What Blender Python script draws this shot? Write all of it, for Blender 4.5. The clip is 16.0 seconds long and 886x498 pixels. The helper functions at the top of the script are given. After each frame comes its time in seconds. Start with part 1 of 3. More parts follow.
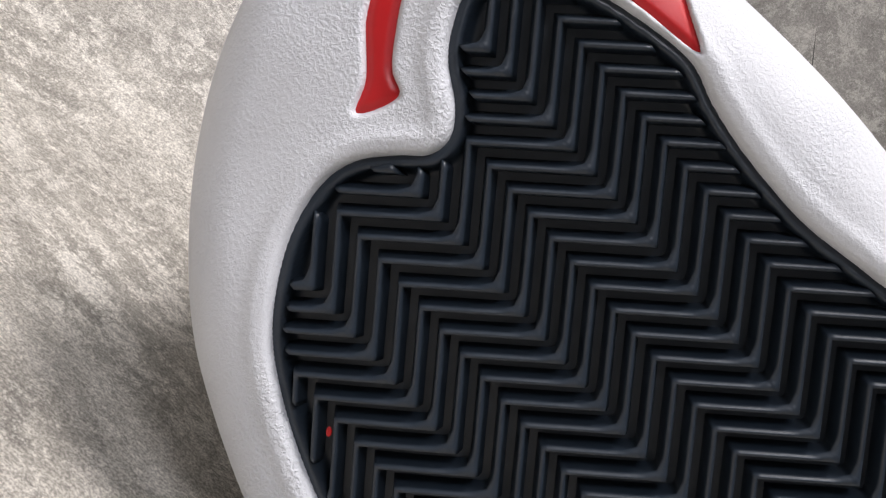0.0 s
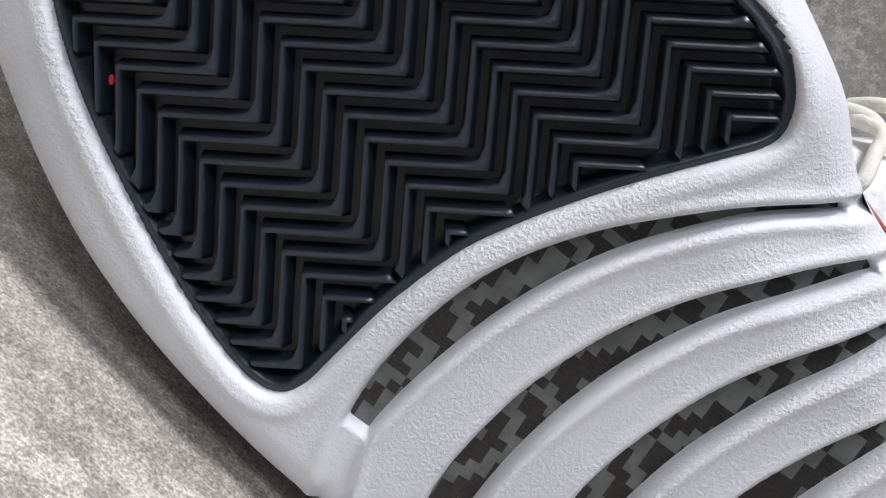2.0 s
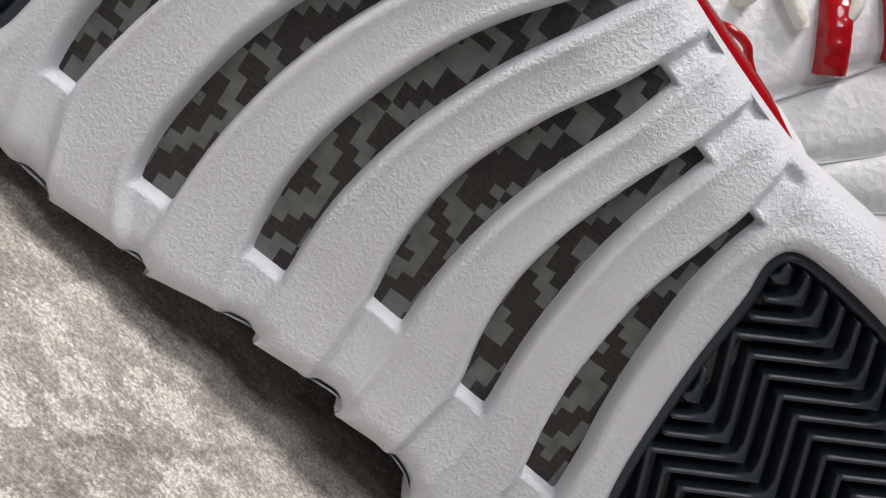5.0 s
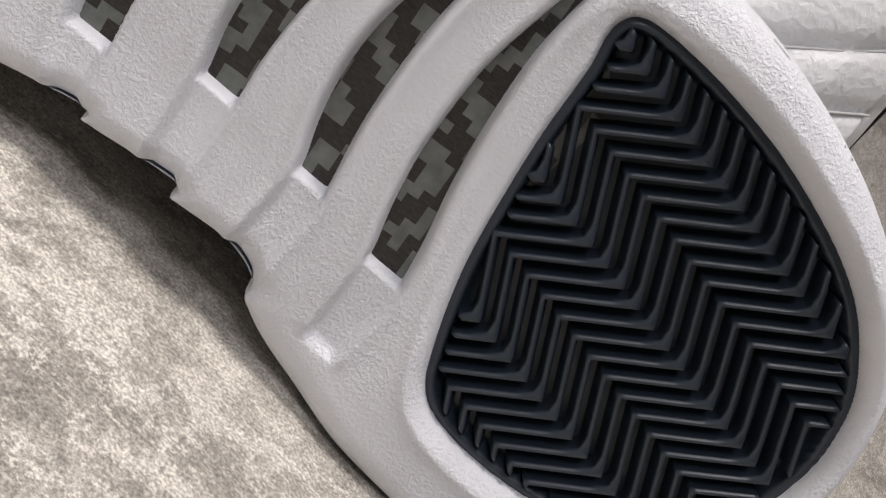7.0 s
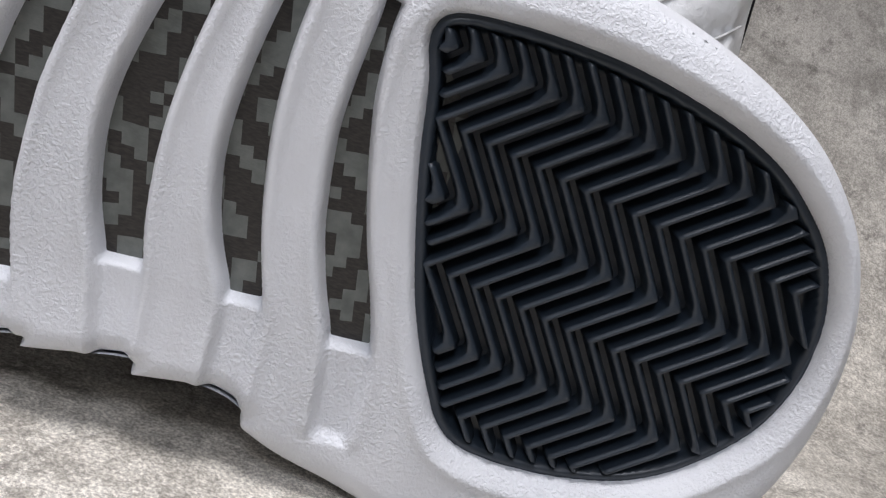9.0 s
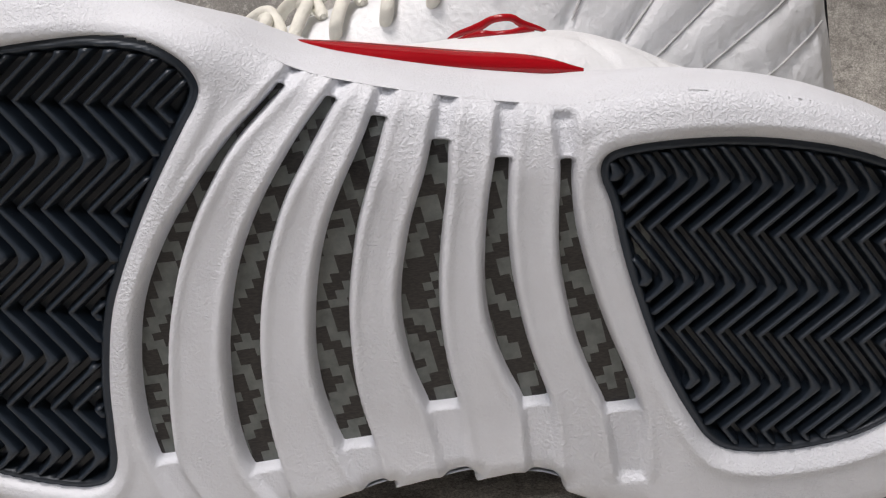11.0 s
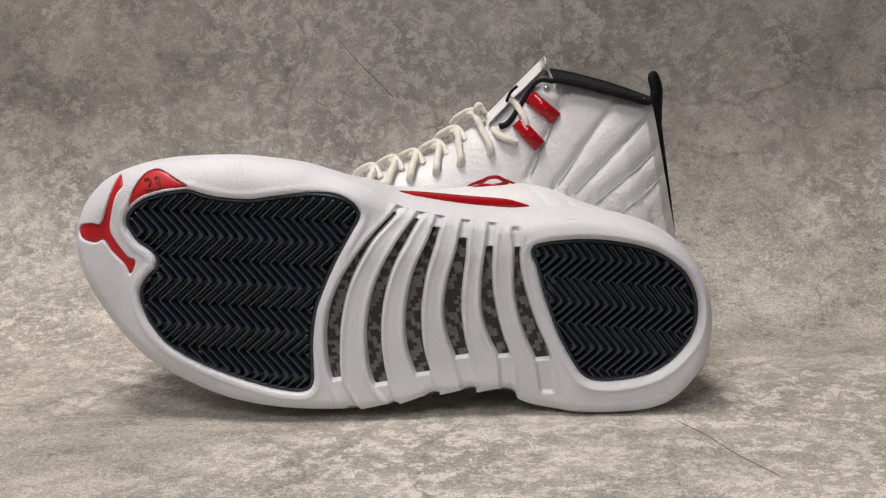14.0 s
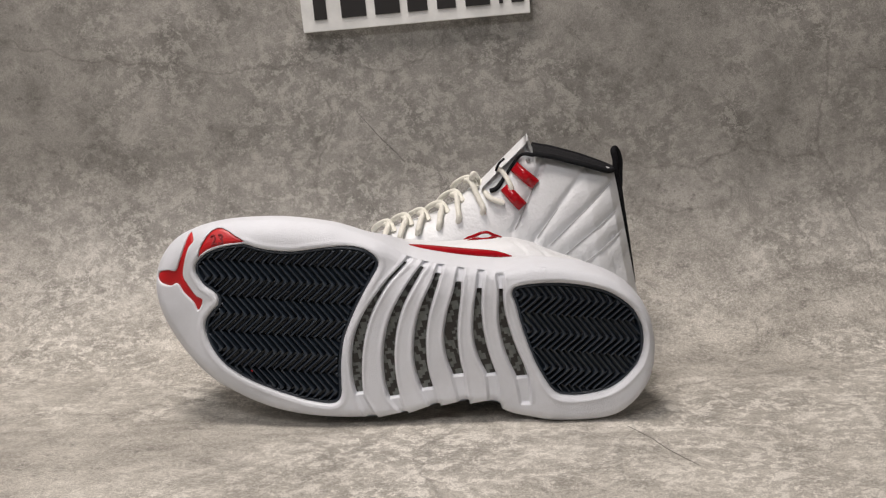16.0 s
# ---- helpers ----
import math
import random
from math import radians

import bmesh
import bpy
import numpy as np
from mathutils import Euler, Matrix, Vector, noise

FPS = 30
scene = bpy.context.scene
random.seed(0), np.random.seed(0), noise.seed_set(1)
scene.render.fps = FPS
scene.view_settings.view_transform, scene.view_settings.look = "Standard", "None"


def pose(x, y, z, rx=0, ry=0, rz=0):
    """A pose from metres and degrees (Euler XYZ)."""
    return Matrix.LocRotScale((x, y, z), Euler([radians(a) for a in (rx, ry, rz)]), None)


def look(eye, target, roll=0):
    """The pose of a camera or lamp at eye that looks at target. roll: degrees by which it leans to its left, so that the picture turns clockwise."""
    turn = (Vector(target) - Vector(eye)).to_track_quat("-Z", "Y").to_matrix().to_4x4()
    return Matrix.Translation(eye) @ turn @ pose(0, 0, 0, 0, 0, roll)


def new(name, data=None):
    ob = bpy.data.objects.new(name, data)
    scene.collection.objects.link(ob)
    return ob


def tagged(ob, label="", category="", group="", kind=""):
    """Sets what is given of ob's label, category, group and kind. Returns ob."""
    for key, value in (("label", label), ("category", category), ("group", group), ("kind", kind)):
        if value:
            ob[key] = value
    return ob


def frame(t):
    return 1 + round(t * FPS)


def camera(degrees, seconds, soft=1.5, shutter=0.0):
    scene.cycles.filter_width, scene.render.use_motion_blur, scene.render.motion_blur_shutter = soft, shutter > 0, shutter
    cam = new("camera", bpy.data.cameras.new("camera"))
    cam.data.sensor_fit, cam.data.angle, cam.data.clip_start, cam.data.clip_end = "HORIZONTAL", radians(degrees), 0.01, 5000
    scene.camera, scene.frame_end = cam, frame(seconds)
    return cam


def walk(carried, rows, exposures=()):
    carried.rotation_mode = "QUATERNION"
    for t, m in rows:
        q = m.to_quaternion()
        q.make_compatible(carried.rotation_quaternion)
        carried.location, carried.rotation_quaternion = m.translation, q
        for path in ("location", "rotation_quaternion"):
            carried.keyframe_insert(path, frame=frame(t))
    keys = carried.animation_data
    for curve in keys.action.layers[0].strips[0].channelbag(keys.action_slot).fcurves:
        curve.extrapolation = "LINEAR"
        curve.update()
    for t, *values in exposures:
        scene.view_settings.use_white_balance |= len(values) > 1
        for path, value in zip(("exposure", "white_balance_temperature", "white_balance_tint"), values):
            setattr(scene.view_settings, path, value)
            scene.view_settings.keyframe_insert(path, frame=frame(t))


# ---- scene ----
cam = camera(46.0, 16.0, soft=1.25)
PATH = [
    (0.0, look((-0.1024, -0.1553, 0.1019), (-0.0965, 0.0406, 0.0620), 44.15)),
    (0.5, look((-0.0879, -0.1542, 0.1008), (-0.0722, 0.0394, 0.0533), 44.34)),
    (1.0, look((-0.0651, -0.1581, 0.0980), (-0.0520, 0.0359, 0.0512), 44.08)),
    (1.5, look((-0.0595, -0.1599, 0.0962), (-0.0396, 0.0331, 0.0477), 44.53)),
    (2.0, look((-0.0512, -0.1587, 0.0963), (-0.0314, 0.0333, 0.0441), 44.86)),
    (2.5, look((-0.0408, -0.1589, 0.0949), (-0.0204, 0.0327, 0.0414), 44.93)),
    (3.0, look((-0.0303, -0.1594, 0.0938), (-0.0094, 0.0320, 0.0396), 45.13)),
    (3.5, look((-0.0208, -0.1585, 0.0914), (0.0013, 0.0328, 0.0374), 45.93)),
    (4.0, look((-0.0076, -0.1571, 0.0891), (0.0161, 0.0342, 0.0357), 46.86)),
    (4.5, look((0.0029, -0.1569, 0.0884), (0.0283, 0.0346, 0.0365), 47.57)),
    (7.0, look((0.0499, -0.1557, 0.0871), (0.0849, 0.0326, 0.0293), 49.05)),
    (7.5, look((0.0587, -0.1561, 0.0891), (0.0932, 0.0315, 0.0290), 48.62)),
    (8.0, look((0.0652, -0.1551, 0.0892), (0.0980, 0.0323, 0.0275), 45.28)),
    (8.5, look((0.0641, -0.1553, 0.0952), (0.0954, 0.0324, 0.0336), 35.39)),
    (9.0, look((0.0637, -0.1553, 0.1037), (0.0884, 0.0326, 0.0397), 21.45)),
    (9.5, look((0.0645, -0.1583, 0.1130), (0.0799, 0.0305, 0.0488), 6.08)),
    (10.0, look((0.0568, -0.1596, 0.1179), (0.0563, 0.0291, 0.0516), -1.66)),
    (12.5, look((0.0432, -0.3293, 0.1791), (0.0315, -0.1398, 0.1164), -2.75)),
    (13.0, look((0.0454, -0.3713, 0.1909), (0.0335, -0.1810, 0.1308), -3.08)),
    (13.5, look((0.0477, -0.4229, 0.2052), (0.0380, -0.2310, 0.1495), -2.70)),
    (14.0, look((0.0541, -0.4725, 0.2122), (0.0440, -0.2796, 0.1603), -2.08)),
    (14.5, look((0.0593, -0.5206, 0.2224), (0.0485, -0.3269, 0.1740), -2.06)),
    (15.0, look((0.0617, -0.5479, 0.2305), (0.0498, -0.3538, 0.1835), -1.82)),
    (15.5, look((0.0656, -0.5776, 0.2406), (0.0536, -0.3834, 0.1945), -1.74)),
    (16.0, look((0.0699, -0.6037, 0.2524), (0.0572, -0.4094, 0.2068), -2.29)),
]
walk(cam, PATH, [(0.0, 0.1, 6400, 15), (1.0, 0.16, 6150, 14), (2.0, 0.1, 6150, 14), (3.5, -0.12, 6300, 15), (4.6, -0.18, 6450, 15), (7.0, -0.02, 6650, 16), (9.5, 0.08, 6150, 14), (12.4, -0.4, 6950, 16), (13.2, -0.3, 6900, 16), (16.0, -0.22, 6800, 15)])

# ---- light ----
world = bpy.data.worlds.new("room_air")
scene.world = world
world.use_nodes = True
world.node_tree.nodes["Background"].inputs[0].default_value = (0.9, 0.95, 1.0, 1)
world.node_tree.nodes["Background"].inputs[1].default_value = 0.02


def area_lamp(name, eye, target, w, h, watts, colour):
    d = bpy.data.lights.new(name, "AREA")
    d.shape, d.size, d.size_y, d.energy, d.color = "RECTANGLE", w, h, watts, colour
    ob = new(name, d)
    ob.matrix_world = look(eye, target)
    return ob


LAMPS = (((-0.22, -0.13, 1.52), (-0.22, -0.13, 0.0), 0.42, 0.42, 20.5, (1.0, 0.97, 0.93)),
         ((-0.35, -1.2, 1.52), (-0.35, -1.2, 0.0), 0.6, 0.6, 13.0, (0.93, 0.96, 1.0)))
for args in LAMPS:
    area_lamp("ceiling_lamp", *args)


# ---- materials ----
def material(name, colour=(0.8, 0.8, 0.8), rough=0.5, metal=0.0):
    m = bpy.data.materials.new(name)
    m.use_nodes = True
    b = m.node_tree.nodes["Principled BSDF"]
    b.inputs["Base Color"].default_value = (*colour, 1)
    b.inputs["Roughness"].default_value = rough
    b.inputs["Metallic"].default_value = metal
    return m, m.node_tree, b


def node(tree, kind, **values):
    n = tree.nodes.new(kind)
    for k, v in values.items():
        n.inputs[k.replace("_", " ")].default_value = v
    return n


def coords(tree):
    return tree.nodes.new("ShaderNodeTexCoord").outputs["Object"]


def noise_tex(tree, vec, scale, detail=4.0, rough=0.55, distort=0.0):
    n = node(tree, "ShaderNodeTexNoise", Scale=scale, Detail=detail, Roughness=rough, Distortion=distort)
    tree.links.new(vec, n.inputs["Vector"])
    return n.outputs["Fac"]


def ramp(tree, fac, *stops):
    r = tree.nodes.new("ShaderNodeValToRGB")
    tree.links.new(fac, r.inputs[0])
    e = r.color_ramp.elements
    while len(e) < len(stops):
        e.new(0.5)
    for el, (p, c) in zip(e, stops):
        el.position = p
        el.color = (*c, 1) if isinstance(c, tuple) else (c, c, c, 1)
    return r.outputs[0]


def math_node(tree, op, a, b=None):
    n = tree.nodes.new("ShaderNodeMath")
    n.operation = op
    for i, v in enumerate((a, b)):
        if v is None:
            continue
        if isinstance(v, (int, float)):
            n.inputs[i].default_value = v
        else:
            tree.links.new(v, n.inputs[i])
    return n.outputs[0]


def mix(tree, fac, a, b):
    n = tree.nodes.new("ShaderNodeMix")
    n.data_type = "RGBA"
    for i, v in ((0, fac), (6, a), (7, b)):
        if isinstance(v, (int, float)):
            n.inputs[i].default_value = v
        elif isinstance(v, tuple):
            n.inputs[i].default_value = (*v, 1)
        else:
            tree.links.new(v, n.inputs[i])
    return n.outputs[2]


def bump(tree, bsdf, height, strength, distance):
    n = node(tree, "ShaderNodeBump", Strength=strength, Distance=distance)
    tree.links.new(height, n.inputs["Height"])
    tree.links.new(n.outputs[0], bsdf.inputs["Normal"])
    return n


def concrete_print():
    m, t, b = material("printed_concrete", rough=0.55)
    v = coords(t)
    st = node(t, "ShaderNodeMapping", Scale=(1.0, 1.15, 1.1), Rotation=(0.0, 0.35, 0.12))
    t.links.new(v, st.inputs["Vector"])
    w = st.outputs[0]
    cloud = noise_tex(t, w, 6.0, 5, 0.6, 0.2)
    blotch = noise_tex(t, w, 26.0, 10, 0.74, 0.15)
    flake = noise_tex(t, w, 100.0, 13, 0.84, 0.2)
    grain = noise_tex(t, v, 1500.0, 3, 0.7)
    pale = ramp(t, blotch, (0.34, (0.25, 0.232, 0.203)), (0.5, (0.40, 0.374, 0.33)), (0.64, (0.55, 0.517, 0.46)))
    # the same print darkened, for the shade on the upright part
    shaded = ramp(t, blotch, (0.34, (0.18, 0.170, 0.154)), (0.5, (0.285, 0.271, 0.248)), (0.64, (0.39, 0.371, 0.341)))
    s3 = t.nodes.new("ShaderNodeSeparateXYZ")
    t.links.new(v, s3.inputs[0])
    # painted shade: colour darkens with height up the sweep, edge broken by cloud
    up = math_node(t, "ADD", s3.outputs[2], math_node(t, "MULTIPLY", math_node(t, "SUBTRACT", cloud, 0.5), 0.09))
    wall_shade = ramp(t, up, (0.0, 0.0), (0.10, 1.0))
    base = mix(t, wall_shade, pale, shaded)
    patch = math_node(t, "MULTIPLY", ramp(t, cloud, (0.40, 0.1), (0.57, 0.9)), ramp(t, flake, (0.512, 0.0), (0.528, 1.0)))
    # flakes are dimmed by the same painted shade
    bright = mix(t, wall_shade, (0.84, 0.80, 0.73), (0.52, 0.497, 0.455))
    c = mix(t, math_node(t, "MULTIPLY", patch, ramp(t, wall_shade, (0.0, 0.9), (1.0, 0.78))), base, bright)
    pit = math_node(t, "MULTIPLY", ramp(t, noise_tex(t, w, 95.0, 10, 0.78), (0.38, 1.0), (0.44, 0.0)), ramp(t, cloud, (0.40, 1.0), (0.60, 0.2)))
    c = mix(t, math_node(t, "MULTIPLY", pit, 0.65), c, (0.12, 0.112, 0.10))
    hair = node(t, "ShaderNodeTexVoronoi", Scale=2.6)
    hair.feature = "DISTANCE_TO_EDGE"
    wob = node(t, "ShaderNodeVectorMath")
    wob.operation = "ADD"
    nz = node(t, "ShaderNodeTexNoise", Scale=9.0, Detail=4.0)
    t.links.new(v, nz.inputs["Vector"])
    sc = node(t, "ShaderNodeVectorMath")
    sc.operation = "SCALE"
    sc.inputs[3].default_value = 0.12
    t.links.new(nz.outputs["Color"], sc.inputs[0])
    t.links.new(v, wob.inputs[0])
    t.links.new(sc.outputs[0], wob.inputs[1])
    t.links.new(wob.outputs[0], hair.inputs["Vector"])
    line = math_node(t, "MULTIPLY", ramp(t, hair.outputs["Distance"], (0.0, 1.0), (0.004, 0.0)), 0.4)
    c = mix(t, line, c, (0.10, 0.092, 0.08))
    speck = noise_tex(t, v, 520.0, 6, 0.75)
    c = mix(t, math_node(t, "MULTIPLY", ramp(t, speck, (0.53, 0.0), (0.57, 1.0)), ramp(t, wall_shade, (0.0, 0.28), (1.0, 0.14))), c, bright)
    c = mix(t, math_node(t, "MULTIPLY", ramp(t, speck, (0.42, 1.0), (0.46, 0.0)), ramp(t, wall_shade, (0.0, 0.32), (1.0, 0.2))), c, (0.17, 0.16, 0.14))
    g = ramp(t, grain, (0.40, 0.42), (0.60, 1.42))
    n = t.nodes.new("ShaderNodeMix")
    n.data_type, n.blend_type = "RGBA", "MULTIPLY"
    t.links.new(ramp(t, wall_shade, (0.0, 0.65), (1.0, 0.38)), n.inputs[0])
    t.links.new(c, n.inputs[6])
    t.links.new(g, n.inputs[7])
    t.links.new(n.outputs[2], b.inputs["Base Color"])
    bump(t, b, grain, 0.35, 0.0003)
    t.links.new(ramp(t, flake, (0.4, 0.62), (0.6, 0.45)), b.inputs["Roughness"])
    return m


def white_foam():
    m, t, b = material("white_foam_rubber", (0.80, 0.80, 0.82), 0.5)
    v = coords(t)
    fine = noise_tex(t, v, 1500.0, 3, 0.55, 0.4)
    mid = noise_tex(t, v, 420.0, 3, 0.5)
    h = math_node(t, "ADD", math_node(t, "MULTIPLY", ramp(t, fine, (0.42, 0.0), (0.62, 1.0)), 0.7), math_node(t, "MULTIPLY", mid, 0.45))
    patchy = noise_tex(t, v, 28.0, 3, 0.5)
    bp = bump(t, b, h, 0.5, 0.00028)
    t.links.new(ramp(t, patchy, (0.36, 0.2), (0.62, 0.8)), bp.inputs["Strength"])
    dirt = noise_tex(t, v, 55.0, 6, 0.65)
    t.links.new(ramp(t, dirt, (0.25, (0.715, 0.725, 0.76)), (0.55, (0.765, 0.782, 0.825))), b.inputs["Base Color"])
    return m


def white_leather():
    m, t, b = material("white_tumbled_leather", (0.8, 0.8, 0.79), 0.45)
    v = coords(t)
    vor = node(t, "ShaderNodeTexVoronoi", Scale=420.0)
    t.links.new(v, vor.inputs["Vector"])
    wr = noise_tex(t, v, 260.0, 4, 0.6, 0.6)
    bump(t, b, math_node(t, "ADD", math_node(t, "MULTIPLY", vor.outputs["Distance"], 0.4), wr), 0.7, 0.0007)
    t.links.new(ramp(t, noise_tex(t, v, 40.0, 5), (0.3, (0.74, 0.75, 0.76)), (0.6, (0.80, 0.81, 0.825))), b.inputs["Base Color"])
    return m


def black_rubber():
    m, t, b = material("black_outsole_rubber", (0.015, 0.018, 0.025), 0.36)
    v = coords(t)
    b.inputs["Specular IOR Level"].default_value = 0.6
    n = noise_tex(t, v, 800.0, 4, 0.6)
    bump(t, b, n, 0.25, 0.00012)
    t.links.new(ramp(t, noise_tex(t, v, 160.0, 5), (0.3, 0.32), (0.7, 0.48)), b.inputs["Roughness"])
    speck = ramp(t, noise_tex(t, v, 1500.0, 2, 0.5), (0.76, (0.020, 0.029, 0.042)), (0.82, (0.09, 0.09, 0.10)))
    t.links.new(speck, b.inputs["Base Color"])
    return m


def carbon_weave():
    m, t, b = material("carbon_weave_plate", rough=0.32)
    v = coords(t)
    s = t.nodes.new("ShaderNodeSeparateXYZ")
    t.links.new(v, s.inputs[0])
    low = node(t, "ShaderNodeTexNoise", Scale=70.0, Detail=1.0)
    t.links.new(v, low.inputs["Vector"])
    jog = math_node(t, "MULTIPLY", math_node(t, "SUBTRACT", low.outputs["Fac"], 0.5), 0.0022)
    x = math_node(t, "ADD", s.outputs[0], math_node(t, "MULTIPLY", s.outputs[2], 0.22))
    z = math_node(t, "ADD", math_node(t, "SUBTRACT", s.outputs[2], math_node(t, "MULTIPLY", s.outputs[0], 0.15)), jog)
    i = math_node(t, "FLOOR", math_node(t, "DIVIDE", x, 0.0021))
    j = math_node(t, "FLOOR", math_node(t, "DIVIDE", z, 0.0019))
    comb = t.nodes.new("ShaderNodeCombineXYZ")
    t.links.new(i, comb.inputs[0])
    t.links.new(j, comb.inputs[1])
    wn = t.nodes.new("ShaderNodeTexWhiteNoise")
    wn.noise_dimensions = "2D"
    t.links.new(comb.outputs[0], wn.inputs["Vector"])
    # broad slanting bands of threads, their rims stepped and frayed
    fold = math_node(t, "PINGPONG", j, 9.0)
    k = math_node(t, "ADD", math_node(t, "MULTIPLY", i, 1.6), math_node(t, "MULTIPLY", fold, 1.25))
    k = math_node(t, "ADD", k, math_node(t, "MULTIPLY", wn.outputs["Value"], 2.1))
    dark = math_node(t, "LESS_THAN", math_node(t, "FLOORED_MODULO", k, 7.0), 3.7)
    fibre = node(t, "ShaderNodeTexNoise", Scale=1.0, Detail=3.0)
    mp = node(t, "ShaderNodeMapping", Scale=(900.0, 900.0, 3200.0), Rotation=(0.0, 0.5, 0.0))
    t.links.new(v, mp.inputs["Vector"])
    t.links.new(mp.outputs[0], fibre.inputs["Vector"])
    ink = ramp(t, fibre.outputs["Fac"], (0.35, (0.006, 0.0055, 0.005)), (0.7, (0.032, 0.027, 0.024)))
    pale = ramp(t, noise_tex(t, v, 320.0, 4), (0.3, (0.095, 0.105, 0.098)), (0.7, (0.17, 0.182, 0.17)))
    t.links.new(mix(t, dark, pale, ink), b.inputs["Base Color"])
    bump(t, b, math_node(t, "ADD", math_node(t, "MULTIPLY", dark, 0.7), fibre.outputs["Fac"]), 0.4, 0.0002)
    b.inputs["Coat Weight"].default_value = 0.25
    b.inputs["Coat Roughness"].default_value = 0.15
    return m


def plain(name, colour, rough, scale=300.0, depth=0.0002, vary=0.12, strength=0.3):
    m, t, b = material(name, colour, rough)
    v = coords(t)
    lo = tuple(c * (1 - vary) for c in colour)
    hi = tuple(min(1, c * (1 + vary)) for c in colour)
    t.links.new(ramp(t, noise_tex(t, v, scale / 6, 5), (0.3, lo), (0.7, hi)), b.inputs["Base Color"])
    bump(t, b, noise_tex(t, v, scale, 4), strength, depth)
    return m


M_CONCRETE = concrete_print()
M_FOAM = white_foam()
M_LEATHER = white_leather()
M_RUBBER = black_rubber()
M_CARBON = carbon_weave()
M_RED = plain("red_rubber", (0.55, 0.010, 0.013), 0.4)
M_RED_GLOSS = plain("glossy_red_plastic", (0.36, 0.005, 0.010), 0.15)
M_BLACK = plain("black_knit_lining", (0.012, 0.012, 0.014), 0.75, 1500.0, 0.0004, 0.3, 0.6)
M_BLACK.node_tree.nodes["Principled BSDF"].inputs["Specular IOR Level"].default_value = 0.15
M_LACE = plain("cream_lace", (0.78, 0.76, 0.68), 0.8, 1400.0, 0.0005, 0.08, 0.7)
M_STITCH = plain("grey_stitch", (0.50, 0.50, 0.50), 0.8)
M_SIGN = plain("white_acrylic", (0.82, 0.82, 0.80), 0.4)
M_INK = plain("black_print", (0.02, 0.018, 0.018), 0.5)
M_SCRATCH = plain("scratched_print", (0.10, 0.094, 0.086), 0.6)
M_PLASTER = plain("grey_plaster", (0.24, 0.24, 0.235), 0.85, 60.0, 0.001)
M_WOOD = plain("dull_wood", (0.28, 0.20, 0.13), 0.6, 40.0, 0.001)
M_METAL, _, _ = material("steel", (0.55, 0.55, 0.56), 0.35, 1.0)
M_DIFF, tree_d, bd = material("lamp_diffuser", (0.9, 0.9, 0.9), 0.6)
bd.inputs["Emission Color"].default_value = (1, 0.98, 0.95, 1)
bd.inputs["Emission Strength"].default_value = 2.0


# ---- mesh helpers ----
def thing(name, base, label, category, group=""):
    ob = new(name)
    ob.matrix_basis = Matrix.Translation(base)
    return tagged(ob, label, category, group)


def place(ob, parent):
    if parent is not None:
        ob.parent = parent
        ob.matrix_parent_inverse = parent.matrix_basis.inverted()
    return ob


def part(name, bm, mat, parent=None, label="", smooth=False):
    me = bpy.data.meshes.new(name)
    bm.to_mesh(me)
    bm.free()
    me.materials.append(mat)
    if smooth:
        me.shade_smooth()
    ob = place(new(name, me), parent)
    return tagged(ob, label)


def part_np(name, verts, faces, mat, parent=None, label="", smooth=True):
    me = bpy.data.meshes.new(name)
    verts, faces = np.asarray(verts, float), np.asarray(faces, int)
    n = faces.shape[1]
    me.vertices.add(len(verts))
    me.vertices.foreach_set("co", verts.ravel())
    me.loops.add(faces.size)
    me.loops.foreach_set("vertex_index", faces.ravel())
    me.polygons.add(len(faces))
    me.polygons.foreach_set("loop_start", np.arange(0, faces.size, n))
    me.update(calc_edges=True)
    me.materials.append(mat)
    if smooth:
        me.shade_smooth()
    ob = place(new(name, me), parent)
    return tagged(ob, label)


def sheet(grid, closed_u=False, closed_v=False):
    """Vertices and quads of a grid of points, shape (nu, nv, 3)."""
    nu, nv, _ = grid.shape
    iu = np.arange(nu if closed_u else nu - 1)
    iv = np.arange(nv if closed_v else nv - 1)
    a, b = np.meshgrid(iu, iv, indexing="ij")
    a2, b2 = (a + 1) % nu, (b + 1) % nv
    f = np.stack([a * nv + b, a2 * nv + b, a2 * nv + b2, a * nv + b2], -1).reshape(-1, 4)
    return grid.reshape(-1, 3), f


def spline(points, n=10, closed=True):
    """Catmull-Rom curve through points."""
    p = np.asarray(points, float)
    q = np.concatenate([p[-1:], p, p[:2]]) if closed else np.concatenate([2 * p[:1] - p[1:2], p, 2 * p[-1:] - p[-2:-1]])
    out = []
    t = np.linspace(0, 1, n, endpoint=False)[:, None]
    for i in range(len(q) - 3):
        a, b, c, d = q[i:i + 4]
        out.append(0.5 * (2 * b + (c - a) * t + (2 * a - 5 * b + 4 * c - d) * t ** 2 + (3 * b - a - 3 * c + d) * t ** 3))
    if not closed:
        out.append(p[-1:])
    return np.concatenate(out)


